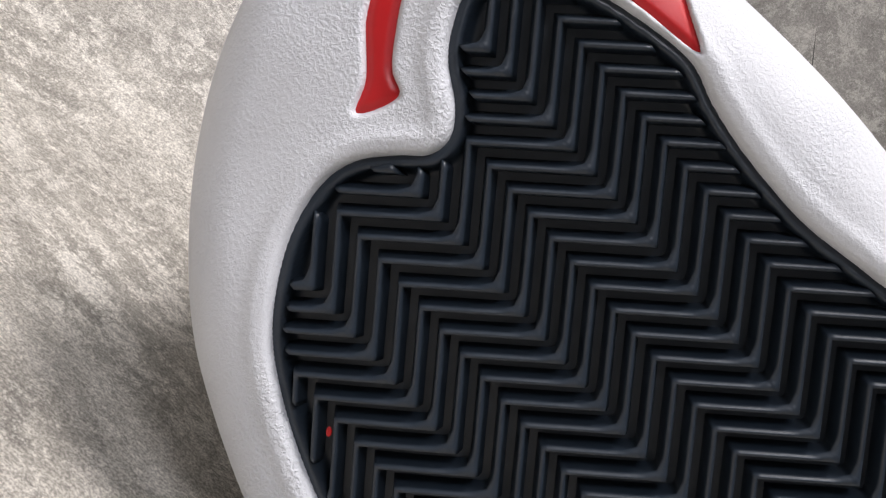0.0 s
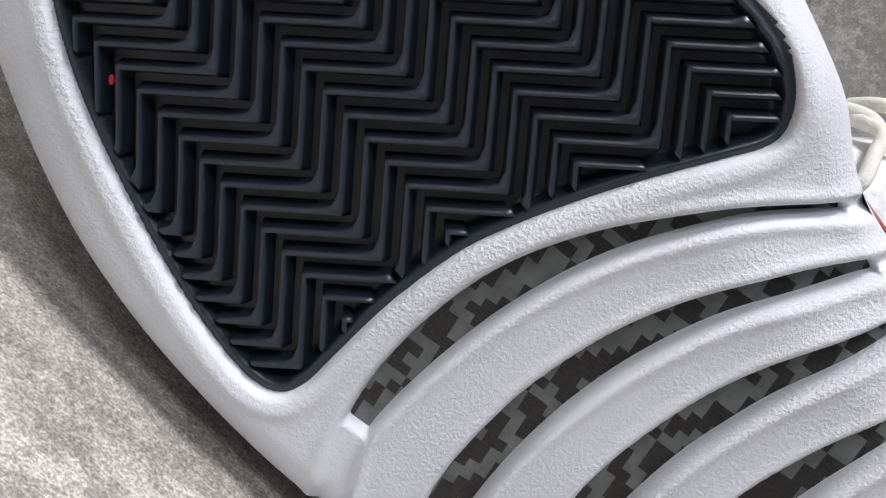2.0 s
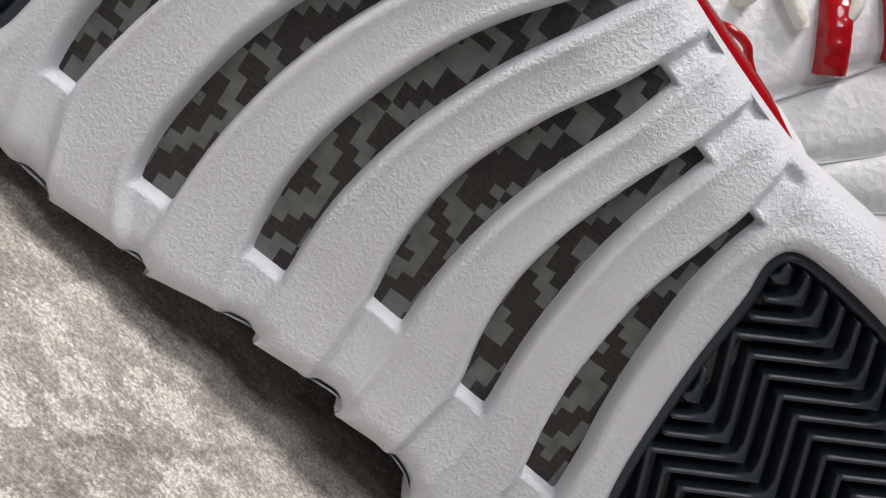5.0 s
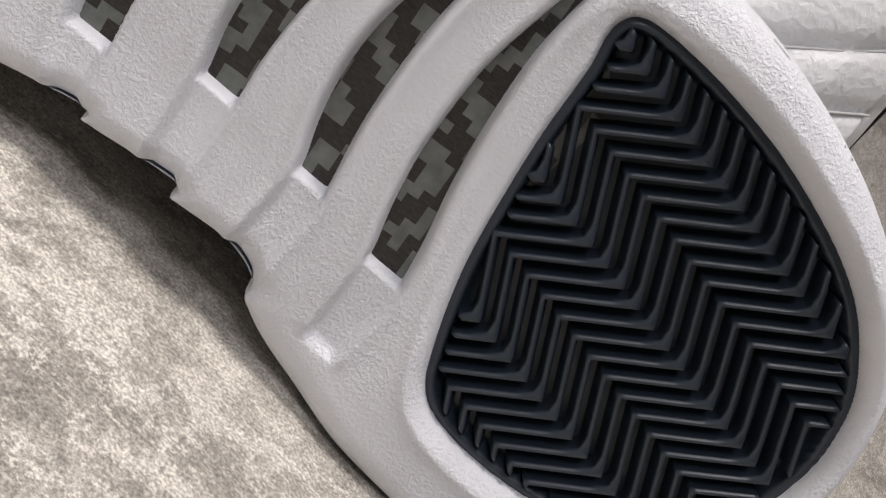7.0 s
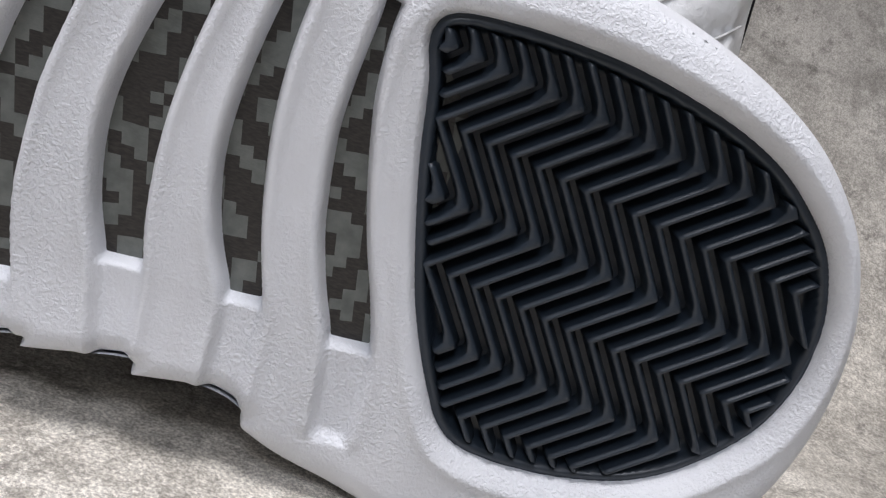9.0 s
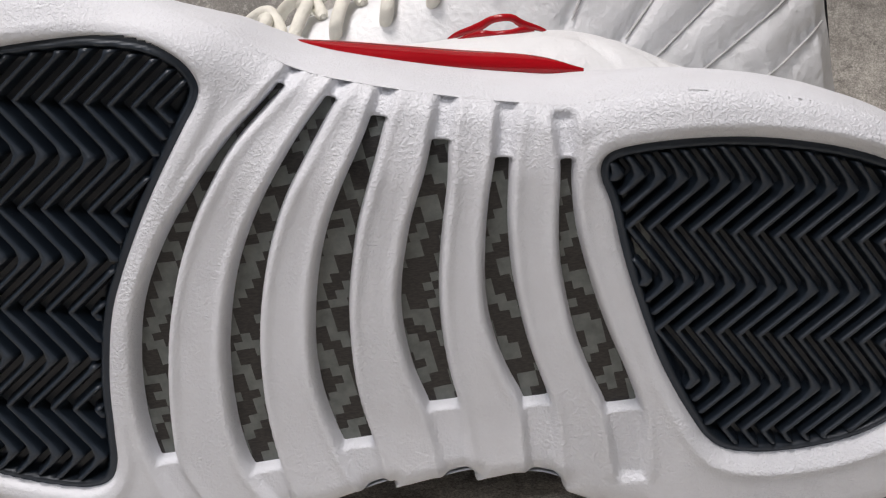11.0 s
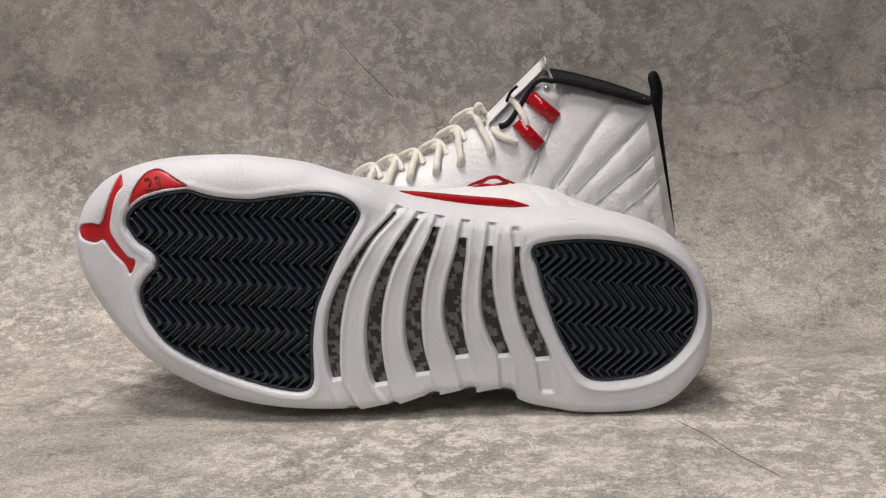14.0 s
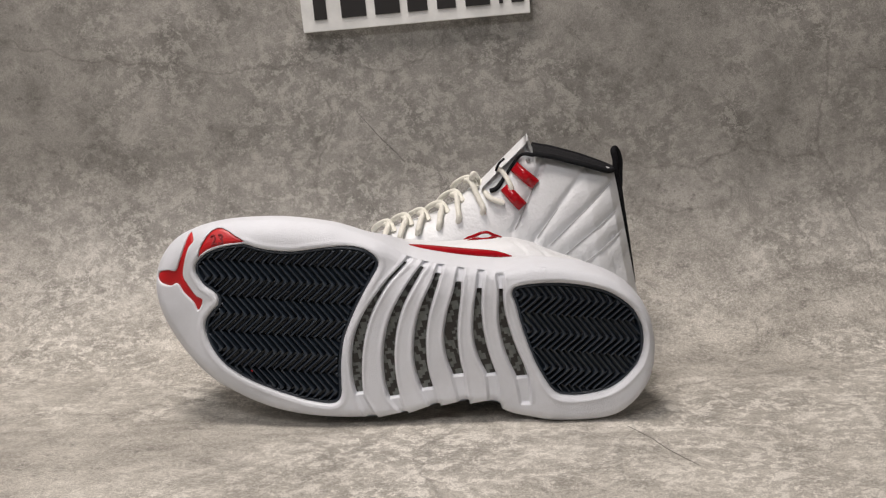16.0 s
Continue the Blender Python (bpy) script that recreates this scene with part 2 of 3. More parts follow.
def inside_distance(px, pz, poly):
    """Distance to the edge of a closed outline, positive inside."""
    d2 = np.full(px.shape, 1e9)
    odd = np.zeros(px.shape, bool)
    for (ax, az), (bx, bz) in zip(poly, np.roll(poly, -1, 0)):
        ex, ez = bx - ax, bz - az
        t = np.clip(((px - ax) * ex + (pz - az) * ez) / (ex * ex + ez * ez + 1e-18), 0, 1)
        d2 = np.minimum(d2, (px - ax - t * ex) ** 2 + (pz - az - t * ez) ** 2)
        if az != bz:
            odd ^= ((az > pz) != (bz > pz)) & (px < ex * (pz - az) / ez + ax)
    return np.where(odd, 1, -1) * np.sqrt(d2)


def smooth(x, a, b):
    t = np.clip((x - a) / (b - a), 0, 1)
    return t * t * (3 - 2 * t)


def tube(name, points, radius, mat, parent, label="", n=8, rings=10, flat=1.0):
    """A round cord along a curve through points; radius may be one number or one for each point."""
    c = spline(points, rings, closed=False)
    r = np.interp(np.linspace(0, 1, len(c)), np.linspace(0, 1, np.size(radius)), np.ravel(radius)) if np.size(radius) > 1 else np.full(len(c), float(radius))
    r = r.copy()
    r[0] *= 0.55
    r[-1] *= 0.55
    tan = np.gradient(c, axis=0)
    tan /= np.linalg.norm(tan, axis=1)[:, None]
    ref = np.array([0.13, 1.0, 0.21])
    s = np.cross(tan, ref)
    s /= np.linalg.norm(s, axis=1)[:, None]
    u = np.cross(s, tan)
    a = np.linspace(0, 2 * np.pi, n, endpoint=False)
    g = c[:, None] + r[:, None, None] * (np.cos(a)[None, :, None] * s[:, None] + flat * np.sin(a)[None, :, None] * u[:, None])
    v, f = sheet(g, closed_v=True)
    m = len(v)
    v = np.concatenate([v, c[:1], c[-1:]])
    k = np.arange(n)
    k2 = (k + 1) % n
    caps = np.concatenate([np.stack([k2, k, np.full(n, m), np.full(n, m)], 1), np.stack([k + m - n, k2 + m - n, np.full(n, m + 1), np.full(n, m + 1)], 1)])
    me = bpy.data.meshes.new(name)
    me.from_pydata(v.tolist(), [], f.tolist() + [tuple(q[:3]) for q in caps.tolist()])
    me.materials.append(mat)
    me.shade_smooth()
    return tagged(place(new(name, me), parent), label)


def box(name, lo, hi, mat, parent=None, label="", bevel=0.0, turn=None):
    bm = bmesh.new()
    bmesh.ops.create_cube(bm, size=1.0)
    for v in bm.verts:
        v.co = Vector([(a + b) / 2 + c * (b - a) for a, b, c in zip(lo, hi, v.co)])
    if bevel:
        bmesh.ops.bevel(bm, geom=bm.edges[:], offset=bevel, segments=3, affect="EDGES", profile=0.5)
    if turn is not None:
        bm.transform(turn)
    return part(name, bm, mat, parent, label, smooth=False)


MM = 0.001

# ---- room ----
R0, R1, RZ = -1.7, 1.7, 1.62
tagged(box("floor", (R0, -1.9, -0.85), (R1, 1.5, -0.75), M_WOOD), "dull brown wooden floor of the room", "floor", kind="structure")
tagged(box("ceiling", (R0, -1.9, RZ), (R1, 1.5, RZ + 0.1), M_PLASTER), "grey plaster ceiling", "ceiling", kind="structure")
for nm, lo, hi in (("wall_north", (R0, 1.5, -0.85), (R1, 1.6, RZ + 0.1)), ("wall_south", (R0, -2.0, -0.85), (R1, -1.9, RZ + 0.1)),
                   ("wall_west", (R0 - 0.1, -2.0, -0.85), (R0, 1.6, RZ + 0.1)), ("wall_east", (R1, -2.0, -0.85), (R1 + 0.1, 1.6, RZ + 0.1))):
    tagged(box(nm, lo, hi, M_PLASTER), "plain grey plaster wall", "wall", kind="structure")
table = thing("table", (0, 0, -0.75), "plain wooden table under the backdrop board", "table")
box("tabletop", (-0.75, -0.7, -0.045), (0.75, 0.55, -0.005), M_WOOD, table, bevel=0.004)
for x in (-0.68, 0.68):
    for y in (-0.62, 0.47):
        box("leg", (x - 0.03, y - 0.03, -0.75), (x + 0.03, y + 0.03, -0.0455), M_WOOD, table)
for (ex, ey, ez), _, w, h, _, _ in LAMPS:
    lamp = thing("ceiling_light", (ex, ey, RZ), "square white ceiling light panel, switched on", "lamp", "ceiling lights")
    for a, b, c, d in ((-1, -1, 1, -0.9), (-1, 0.9, 1, 1), (-1, -0.9, -0.9, 0.9), (0.9, -0.9, 1, 0.9)):
        box("frame", (ex + a * w * 0.56, ey + b * h * 0.56, RZ - 0.05), (ex + c * w * 0.56, ey + d * h * 0.56, RZ), M_PLASTER, lamp)
    box("diffuser", (ex - w * 0.5, ey - h * 0.5, RZ - 0.03), (ex + w * 0.5, ey + h * 0.5, RZ - 0.02), M_DIFF, lamp)

# ---- backdrop: one board bent up from the table in a soft sweep ----
YS, ZS = 0.085, 0.14
prof = [(-0.68, 0.0), (-0.3, 0.0), (0.0, 0.0), (YS, 0.0)]
for a in np.linspace(0, np.pi / 2, 26)[1:]:
    prof.append((YS + 0.145 * np.sin(a), ZS * (1 - np.cos(a))))
prof += [(0.232, 0.2), (0.236, 0.35), (0.245, 0.62)]
prof = np.array(prof)
xs = np.linspace(-0.72, 0.72, 25)
front = np.stack([np.repeat(xs[:, None], len(prof), 1), np.repeat(prof[None, :, 0], 25, 0), np.repeat(prof[None, :, 1], 25, 0)], -1)
tan = np.gradient(prof, axis=0)
tan /= np.linalg.norm(tan, axis=1)[:, None]
back = front + np.stack([0 * tan[:, 0], tan[:, 1], -tan[:, 0]], -1)[None] * 0.004
loop = np.concatenate([front, back[:, ::-1]], 1)
v, f = sheet(loop, closed_v=True)
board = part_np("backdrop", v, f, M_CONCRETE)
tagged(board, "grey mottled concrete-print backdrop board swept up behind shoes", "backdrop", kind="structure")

tube("scratch", [(-0.064, 0.2318, 0.188), (-0.051, 0.2313, 0.173), (-0.034, 0.2303, 0.153), (-0.018, 0.2299, 0.136), (-0.008, 0.2296, 0.124)], 0.00022, M_SCRATCH, board, "thin dark scratch in the print", 6, 6)
tube("scratch", [(0.138, -0.008, 0.0001), (0.150, -0.027, 0.0001), (0.158, -0.044, 0.0001), (0.172, -0.066, 0.0001)], 0.00018, M_SCRATCH, board, "thin dark scratch in the print", 6, 6)

# ---- sign on the backdrop ----
SIGN = Matrix.Translation((0.0005, 0.229, 0.2655)) @ Matrix.Rotation(radians(-2.9), 4, "Y")
sign = thing("wall_sign", (0, 0.231, 0.25), "white acrylic nameplate with black print on the backdrop", "sign")
box("plate", (-0.089, -0.0035, -0.0265), (0.089, 0.0045, 0.0265), M_SIGN, sign, bevel=0.0006, turn=SIGN)
for a, b in ((-0.079, -0.067), (-0.0575, -0.036), (-0.031, -0.0095), (-0.0055, 0.012), (0.0175, 0.034), (0.0395, 0.0605), (0.0655, 0.0705), (0.075, 0.0865)):
    box("bar", (a, -0.0045, -0.0175), (b - 0.002, -0.003, 0.0115), M_INK, sign, turn=SIGN)

# ---- sole outlines, in millimetres along the shoe and up ----
OUT = spline([(-150, 92), (-149, 100), (-145.5, 108), (-139.5, 115), (-131.5, 120.5), (-121, 124.8), (-110, 127.4), (-98, 128.8), (-83, 129.2), (-68, 128.7), (-53.5, 127),
              (-39, 124.6), (-28, 121.4), (-15.5, 117.2), (-5, 113), (4, 107), (12, 103.4), (25, 100.4), (40, 97.8), (55, 95.9), (66, 95.2), (78, 97.2), (87, 97.8), (97, 97.2), (106, 96),
              (116, 93.8), (126, 90.4), (134, 86.4), (140.7, 81.4), (147, 74.6), (151.7, 66.5), (154.6, 58.5), (156, 50), (156.2, 41), (155, 32), (152.2, 23.3), (147, 15.3),
              (140.5, 8.7), (134, 4.5), (125, 1.7), (114, 0.6), (103, 0.3), (92, 0.6), (81, 1.8), (71, 4.2), (63.2, 8.2), (61.8, 11.6), (55, 13.6), (43.6, 12.2), (42, 14.6), (26, 11.5),
              (24, 13.2), (6, 7.4), (4.2, 8.4), (-13, 4.9), (-15, 5.6), (-30, 5.0), (-48, 6), (-67.3, 8.4), (-83.8, 12.2), (-99.2, 18), (-113.6, 26.2), (-126.6, 36.8), (-137.2, 48.4), (-144, 60),
              (-148, 72), (-150, 83)], 6) * MM
PAD_FRONT = spline([(-117.6, 109), (-111.5, 112.6), (-103, 115), (-91, 116.3), (-83.3, 113.9), (-74.4, 112), (-62, 110.9), (-51, 111.9), (-40, 113), (-29.5, 113.2), (-18.9, 111.5),
                    (-12, 107.6), (-9, 102.6), (-9.6, 98.5), (-12.8, 93.2), (-18.7, 83.5), (-23.7, 74.3), (-28.9, 63.2), (-32.2, 53.8), (-34.3, 40.5), (-34.7, 28.9), (-35, 21.1),
                    (-37.3, 16.5), (-42.9, 14.8), (-52.1, 16), (-63.1, 18.7), (-75.8, 22.8), (-88.4, 27.9), (-99.1, 33.9), (-107.8, 40.9), (-114.1, 49.7), (-117.5, 57.4), (-118.6, 65.1),
                    (-117, 71), (-113, 75.9), (-109.6, 79.3), (-109.3, 83), (-112, 86.6), (-117.2, 90.5), (-120.4, 94.8), (-122.5, 99.9), (-121.4, 105)], 6) * MM
PAD_HEEL = spline([(70.4, 82.9), (71.9, 85.5), (75.6, 87), (83.1, 88), (91.8, 88.4), (101.7, 88.1), (111.6, 86.8), (121.6, 84.6), (130.4, 81.2), (138.1, 76), (143.3, 71), (146.8, 65),
                   (149.1, 58.5), (149.9, 50.3), (148.9, 43.4), (146.2, 36.5), (140.8, 29.5), (134.7, 24), (127.1, 19.8), (116.7, 17.1), (106.3, 16.2), (98.3, 17.2), (93.6, 20.3),
                   (90.3, 25), (86.2, 32.3), (82.2, 41), (78.3, 52.3), (75, 63.4), (72.5, 74.3), (70.6, 79.6)], 6) * MM
TRI = spline([(-119.5, 108), (-118, 113.2), (-115.1, 118.6), (-111, 123.3), (-106, 125), (-101, 123.7), (-95.9, 120.8), (-91, 118.2), (-91.5, 116.9), (-103, 115.8), (-111.8, 113.4), (-117, 110.2)], 6) * MM
# a plain three-armed mark
MARK = spline([(-125.5, 122), (-122.6, 118), (-126, 113.5), (-129, 104.5), (-130.3, 97), (-128, 92), (-122.5, 84.5), (-118.6, 82), (-121.5, 75.8), (-124, 80.5), (-130, 86.5), (-134, 92),
               (-139, 90.5), (-146.5, 93), (-146.2, 98), (-140, 99.8), (-134.8, 99.6), (-131.5, 106), (-128.5, 114)], 5) * MM
# slots: heights, then the toe-side and heel-side edges at those heights
SLOTS = [
    ((21, 30, 40, 50, 58, 66, 74, 82, 90, 96, 101), (-27.2, -28.9, -29.2, -28.2, -26.4, -23, -18.5, -12.6, -6.3, 0, 5.6), (-22.2, -22.5, -22, -20.8, -19, -16.6, -13.2, -8.6, -3.4, 2.9, 8.3)),
    ((18, 27, 36, 45, 54, 62, 70, 78, 86, 92, 98), (-7, -9, -9.6, -9.5, -8.2, -6.4, -3.5, 0.5, 5.6, 9.8, 15), (0.8, -1, -1.8, -1.8, -0.9, 0.7, 3, 6.2, 11, 14.7, 18.4)),
    ((22.5, 31, 38, 46, 55, 64, 72, 80, 87, 94), (13.6, 10.9, 9.6, 9.2, 10, 11.5, 13.8, 17.2, 21, 24.4), (21.6, 19.3, 18.1, 17.8, 18, 19.4, 21, 23.7, 26.2, 28.2)),
    ((30.5, 38, 46, 53, 60, 67, 74, 81, 89), (33.3, 30.3, 28.7, 28.1, 28.6, 30, 31.7, 34.4, 36.6), (40.6, 38.7, 37.7, 37.3, 37.5, 38.2, 39.3, 40.5, 40.7)),
    ((30.5, 37, 44, 52, 59, 66, 73, 79, 85), (54.2, 50.7, 48.2, 46.5, 46.2, 46.5, 47.2, 48.1, 49.5), (60.5, 58.2, 56, 54.3, 53.1, 52.5, 52.3, 52.8, 53)),
    ((28.5, 37, 46, 55, 63, 70, 78, 84.3), (72, 68.1, 65, 63.2, 62, 62, 62.4, 62.7), (79.9, 77, 73.2, 70.2, 68, 66.4, 65.7, 65.8)),
]
# shallow channels that lead on from the slots: foot (height, edges), head (height, edges)
FEET = [(4, -20, -13.5), (4, 4.0, 5.0), (4, 22.5, 25.0), (4, 38.5, 43), (4, 55.5, 62), (12.2, 74.6, 80.6)]
HEADS = [(105.5, 9.2, 13), (102.4, 18.8, 22.5), (100, 26.5, 30.6), (97.6, 38.6, 42.6), (95.8, 50.8, 54.9), (93.6, 61.6, 66)]


def lean(x, z):
    """Depth of the sole's general surface behind the upright plane."""
    a = 0.085 - 0.065 * smooth(x, -0.04, 0.07)
    arch = 0.006 * smooth(z, 0.080, 0.108) * smooth(x, -0.02, 0.01) * (1 - smooth(x, 0.055, 0.085))
    waist = -0.0015 * (1 - smooth(z, 0.006, 0.03)) * smooth(x, -0.02, 0.03) * (1 - smooth(x, 0.055, 0.075))
    toe = (0.006 + 0.009 * (1 - smooth(z, 0.03, 0.08))) * smooth(-x, 0.113, 0.156) + 0.005 * smooth(-x, 0.05, 0.11) * (1 - smooth(z, 0.005, 0.05))
    heel = 0.001 * smooth(x, 0.13, 0.16)
    return a * (z - 0.075) + arch + waist + toe + heel


def edge_radius(x, z):
    return 0.007 + 0.004 * smooth(-x, 0.075, 0.12) * (1 - smooth(z, 0.05, 0.09)) + 0.0065 * smooth(z, 0.085, 0.115) * (1 - smooth(x, -0.03, 0.02)) - 0.001 * smooth(x, 0.08, 0.1) - 0.002 * smooth(x, -0.03, 0.0) * (1 - smooth(x, 0.06, 0.08))


def rounding(d, r):
    k = np.clip(1 - d / r, 0, 1)
    return r * (1 - np.sqrt(np.maximum(0, 1 - k * k)))


def band(x, z, k):
    """Inside distance from the sides of slot k with its channels, and from the slot's own two ends."""
    zs, le, ri = (np.array(q, float) * MM for q in SLOTS[k])
    (fz, fl, fr), (hz, hl, hr) = (np.array(q) * MM for q in (FEET[k], HEADS[k]))
    za, la, ra = np.concatenate([[fz], zs, [hz]]), np.concatenate([[fl], le, [hl]]), np.concatenate([[fr], ri, [hr]])
    zd = np.linspace(fz, hz, 160)
    ld, rd = (np.interp(zd, za, q) for q in (la, ra))
    ker = np.ones(13) / 13
    ld, rd = (np.convolve(np.pad(q, 6, mode="reflect", reflect_type="odd"), ker, "valid") for q in (ld, rd))
    l, r = np.interp(z, zd, ld), np.interp(z, zd, rd)
    sl = np.interp(z, zd, np.gradient((ld + rd) / 2, zd))
    c = 1 / np.sqrt(1 + sl * sl)
    side = np.minimum(x - l, r - x) * c
    mid = (l + r) / 2
    tilt = sl * 0.35
    zz = z + (x - mid) * tilt
    return side, zz - zs[0], zs[-1] - zz, z - fz, hz - zz


STEP = 0.00042
gx, gz = np.meshgrid(np.arange(-0.156, 0.161, STEP), np.arange(-0.003, 0.1335, STEP), indexing="ij")
d_out = inside_distance(gx, gz, OUT)
# draw the grid's rim onto the outline
D0 = 0.0004
gxx, gzz = np.gradient(d_out, STEP)
near = (d_out < D0) & (d_out > D0 - 1.5 * STEP)
gl = np.sqrt(gxx ** 2 + gzz ** 2) + 1e-9
sx = np.where(near, gx + (D0 - d_out) * gxx / gl, gx)
sz = np.where(near, gz + (D0 - d_out) * gzz / gl, gz)
keep = d_out > D0 - 1.5 * STEP
d_in = np.maximum(d_out, D0)
depth = lean(sx, sz) + rounding(d_in, edge_radius(sx, sz))
hidden = np.zeros(gx.shape, bool)


def bounded(poly, margin):
    lo, hi = poly.min(0) - margin, poly.max(0) + margin
    m = (gx > lo[0]) & (gx < hi[0]) & (gz > lo[1]) & (gz < hi[1])
    d = np.full(gx.shape, -1.0)
    d[m] = inside_distance(gx[m], gz[m], poly)
    return d


d_front, d_heel, d_tri, d_mark = (bounded(p, 0.006) for p in (PAD_FRONT, PAD_HEEL, TRI, MARK))
for d in (d_front, d_heel):
    depth += 0.0052 * smooth(d, -0.0006, 0.0022) - 0.0005 * np.exp(-((d + 0.0022) / 0.0014) ** 2)
    hidden |= d > 0.003
depth += 0.0030 * smooth(d_tri, -0.0003, 0.0007) * (1 - smooth(d_front, -0.0004, 0.0011))
depth += 0.0026 * smooth(d_mark, -0.0007, 0.0005)
hidden |= (d_tri > 0.0025) | (d_mark > 0.002)
# the heel's rim stands proud of its pad
depth -= 0.0018 * smooth(-d_heel, -0.0005, 0.003) * smooth(gx, 0.078, 0.092)
for k in range(6):
    side, lo, hi, foot, head = band(gx, gz, k)
    ends = np.minimum(foot, head)
    shallow = smooth(side, -0.0012, 0.0012) * smooth(ends, -0.0012, 0.0016)
    head_drop = smooth(-hi, -0.004, 0.003)
    slot = smooth(np.minimum(side, np.minimum(lo, hi)), -0.0003, 0.0009)
    depth += shallow * (0.0017 + 0.0013 * head_drop) + slot * 0.0050
    depth -= 0.0005 * np.exp(-((side + 0.0012) / 0.0012) ** 2) * smooth(ends, -0.001, 0.002)
    hidden |= (np.minimum(side, np.minimum(lo, hi)) > 0.0024)
ok = keep & ~hidden
idx = -np.ones(gx.shape, int)
quad_ok = ok[:-1, :-1] & ok[1:, :-1] & ok[1:, 1:] & ok[:-1, 1:]
used = np.zeros(gx.shape, bool)
for a, b in ((slice(None, -1), slice(None, -1)), (slice(1, None), slice(None, -1)), (slice(1, None), slice(1, None)), (slice(None, -1), slice(1, None))):
    used[a, b] |= quad_ok
idx[used] = np.arange(used.sum())
verts = np.stack([sx[used], depth[used], sz[used]], -1)
faces = np.stack([idx[:-1, :-1][quad_ok], idx[1:, :-1][quad_ok], idx[1:, 1:][quad_ok], idx[:-1, 1:][quad_ok]], -1)

shoe = thing("lying_sneaker", (0.0, 0.035, 0.0), "white high-top sneaker lying on its side, black herringbone sole showing", "shoe", "pair of sneakers")
part_np("outsole", verts, faces, M_FOAM, shoe, "grained white foam outsole with curved ribs")

# side wall of the midsole, swept round the outline
nxt, prv = np.roll(OUT, -1, 0), np.roll(OUT, 1, 0)
tg = nxt - prv
tg /= np.linalg.norm(tg, axis=1)[:, None]
nrm = np.stack([-tg[:, 1], tg[:, 0]], -1)  # outward for a clockwise outline
rad = edge_radius(OUT[:, 0], OUT[:, 1])
base = lean(OUT[:, 0], OUT[:, 1]) - 0.0018 * smooth(OUT[:, 0], 0.078, 0.092)
waist_top = smooth(OUT[:, 1], 0.08, 0.09) * smooth(OUT[:, 0], -0.005, 0.012) * (1 - smooth(OUT[:, 0], 0.066, 0.08))
fore_top = smooth(OUT[:, 1], 0.088, 0.110) * (1 - smooth(OUT[:, 0], -0.025, 0.005))
slant = waist_top * -0.07 + fore_top * 0.2
rings = []
for off, dep in ((-D0, None), (0.00005, 0.0), (0.0006, 0.006), (0.0008, 0.012), (0.0, 0.022), (-0.0015, 0.030), (-0.005, 0.036), (-0.02, 0.038)):
    p = OUT + nrm * (off - (slant * max(0.0, (dep or 0.0) - 0.001))[:, None])
    y = base + rounding(np.full(len(OUT), D0), rad) if dep is None else base + rad + dep
    rings.append(np.stack([p[:, 0], y, np.maximum(p[:, 1], 0.0003)], -1))
v, f = sheet(np.stack(rings, 1), closed_u=True)
part_np("midsole", v, f, M_FOAM, shoe, "smooth white midsole side wall")


# tread pads
def pad(name, poly, step, label):
    lo, hi = poly.min(0) - 0.001, poly.max(0) + 0.001
    x, z = np.meshgrid(np.arange(lo[0], hi[0], step), np.arange(lo[1], hi[1], step), indexing="ij")
    d = inside_distance(x, z, poly)
    y = lean(x, z) + 0.0014 + 0.0040 * smooth(d, 0.0020, 0.0034) + 0.0008 * np.exp(-((d - 0.0006) / 0.0007) ** 2)
    m = d > -0.0004
    q = m[:-1, :-1] & m[1:, :-1] & m[1:, 1:] & m[:-1, 1:]
    n = np.arange(x.size).reshape(x.shape)
    fc = np.stack([n[:-1, :-1][q], n[1:, :-1][q], n[1:, 1:][q], n[:-1, 1:][q]], -1)
    use, inv = np.unique(fc, return_inverse=True)
    vs = np.stack([x.ravel()[use], y.ravel()[use], z.ravel()[use]], -1)
    return part_np(name, vs, inv.reshape(fc.shape), M_RUBBER, shoe, label)


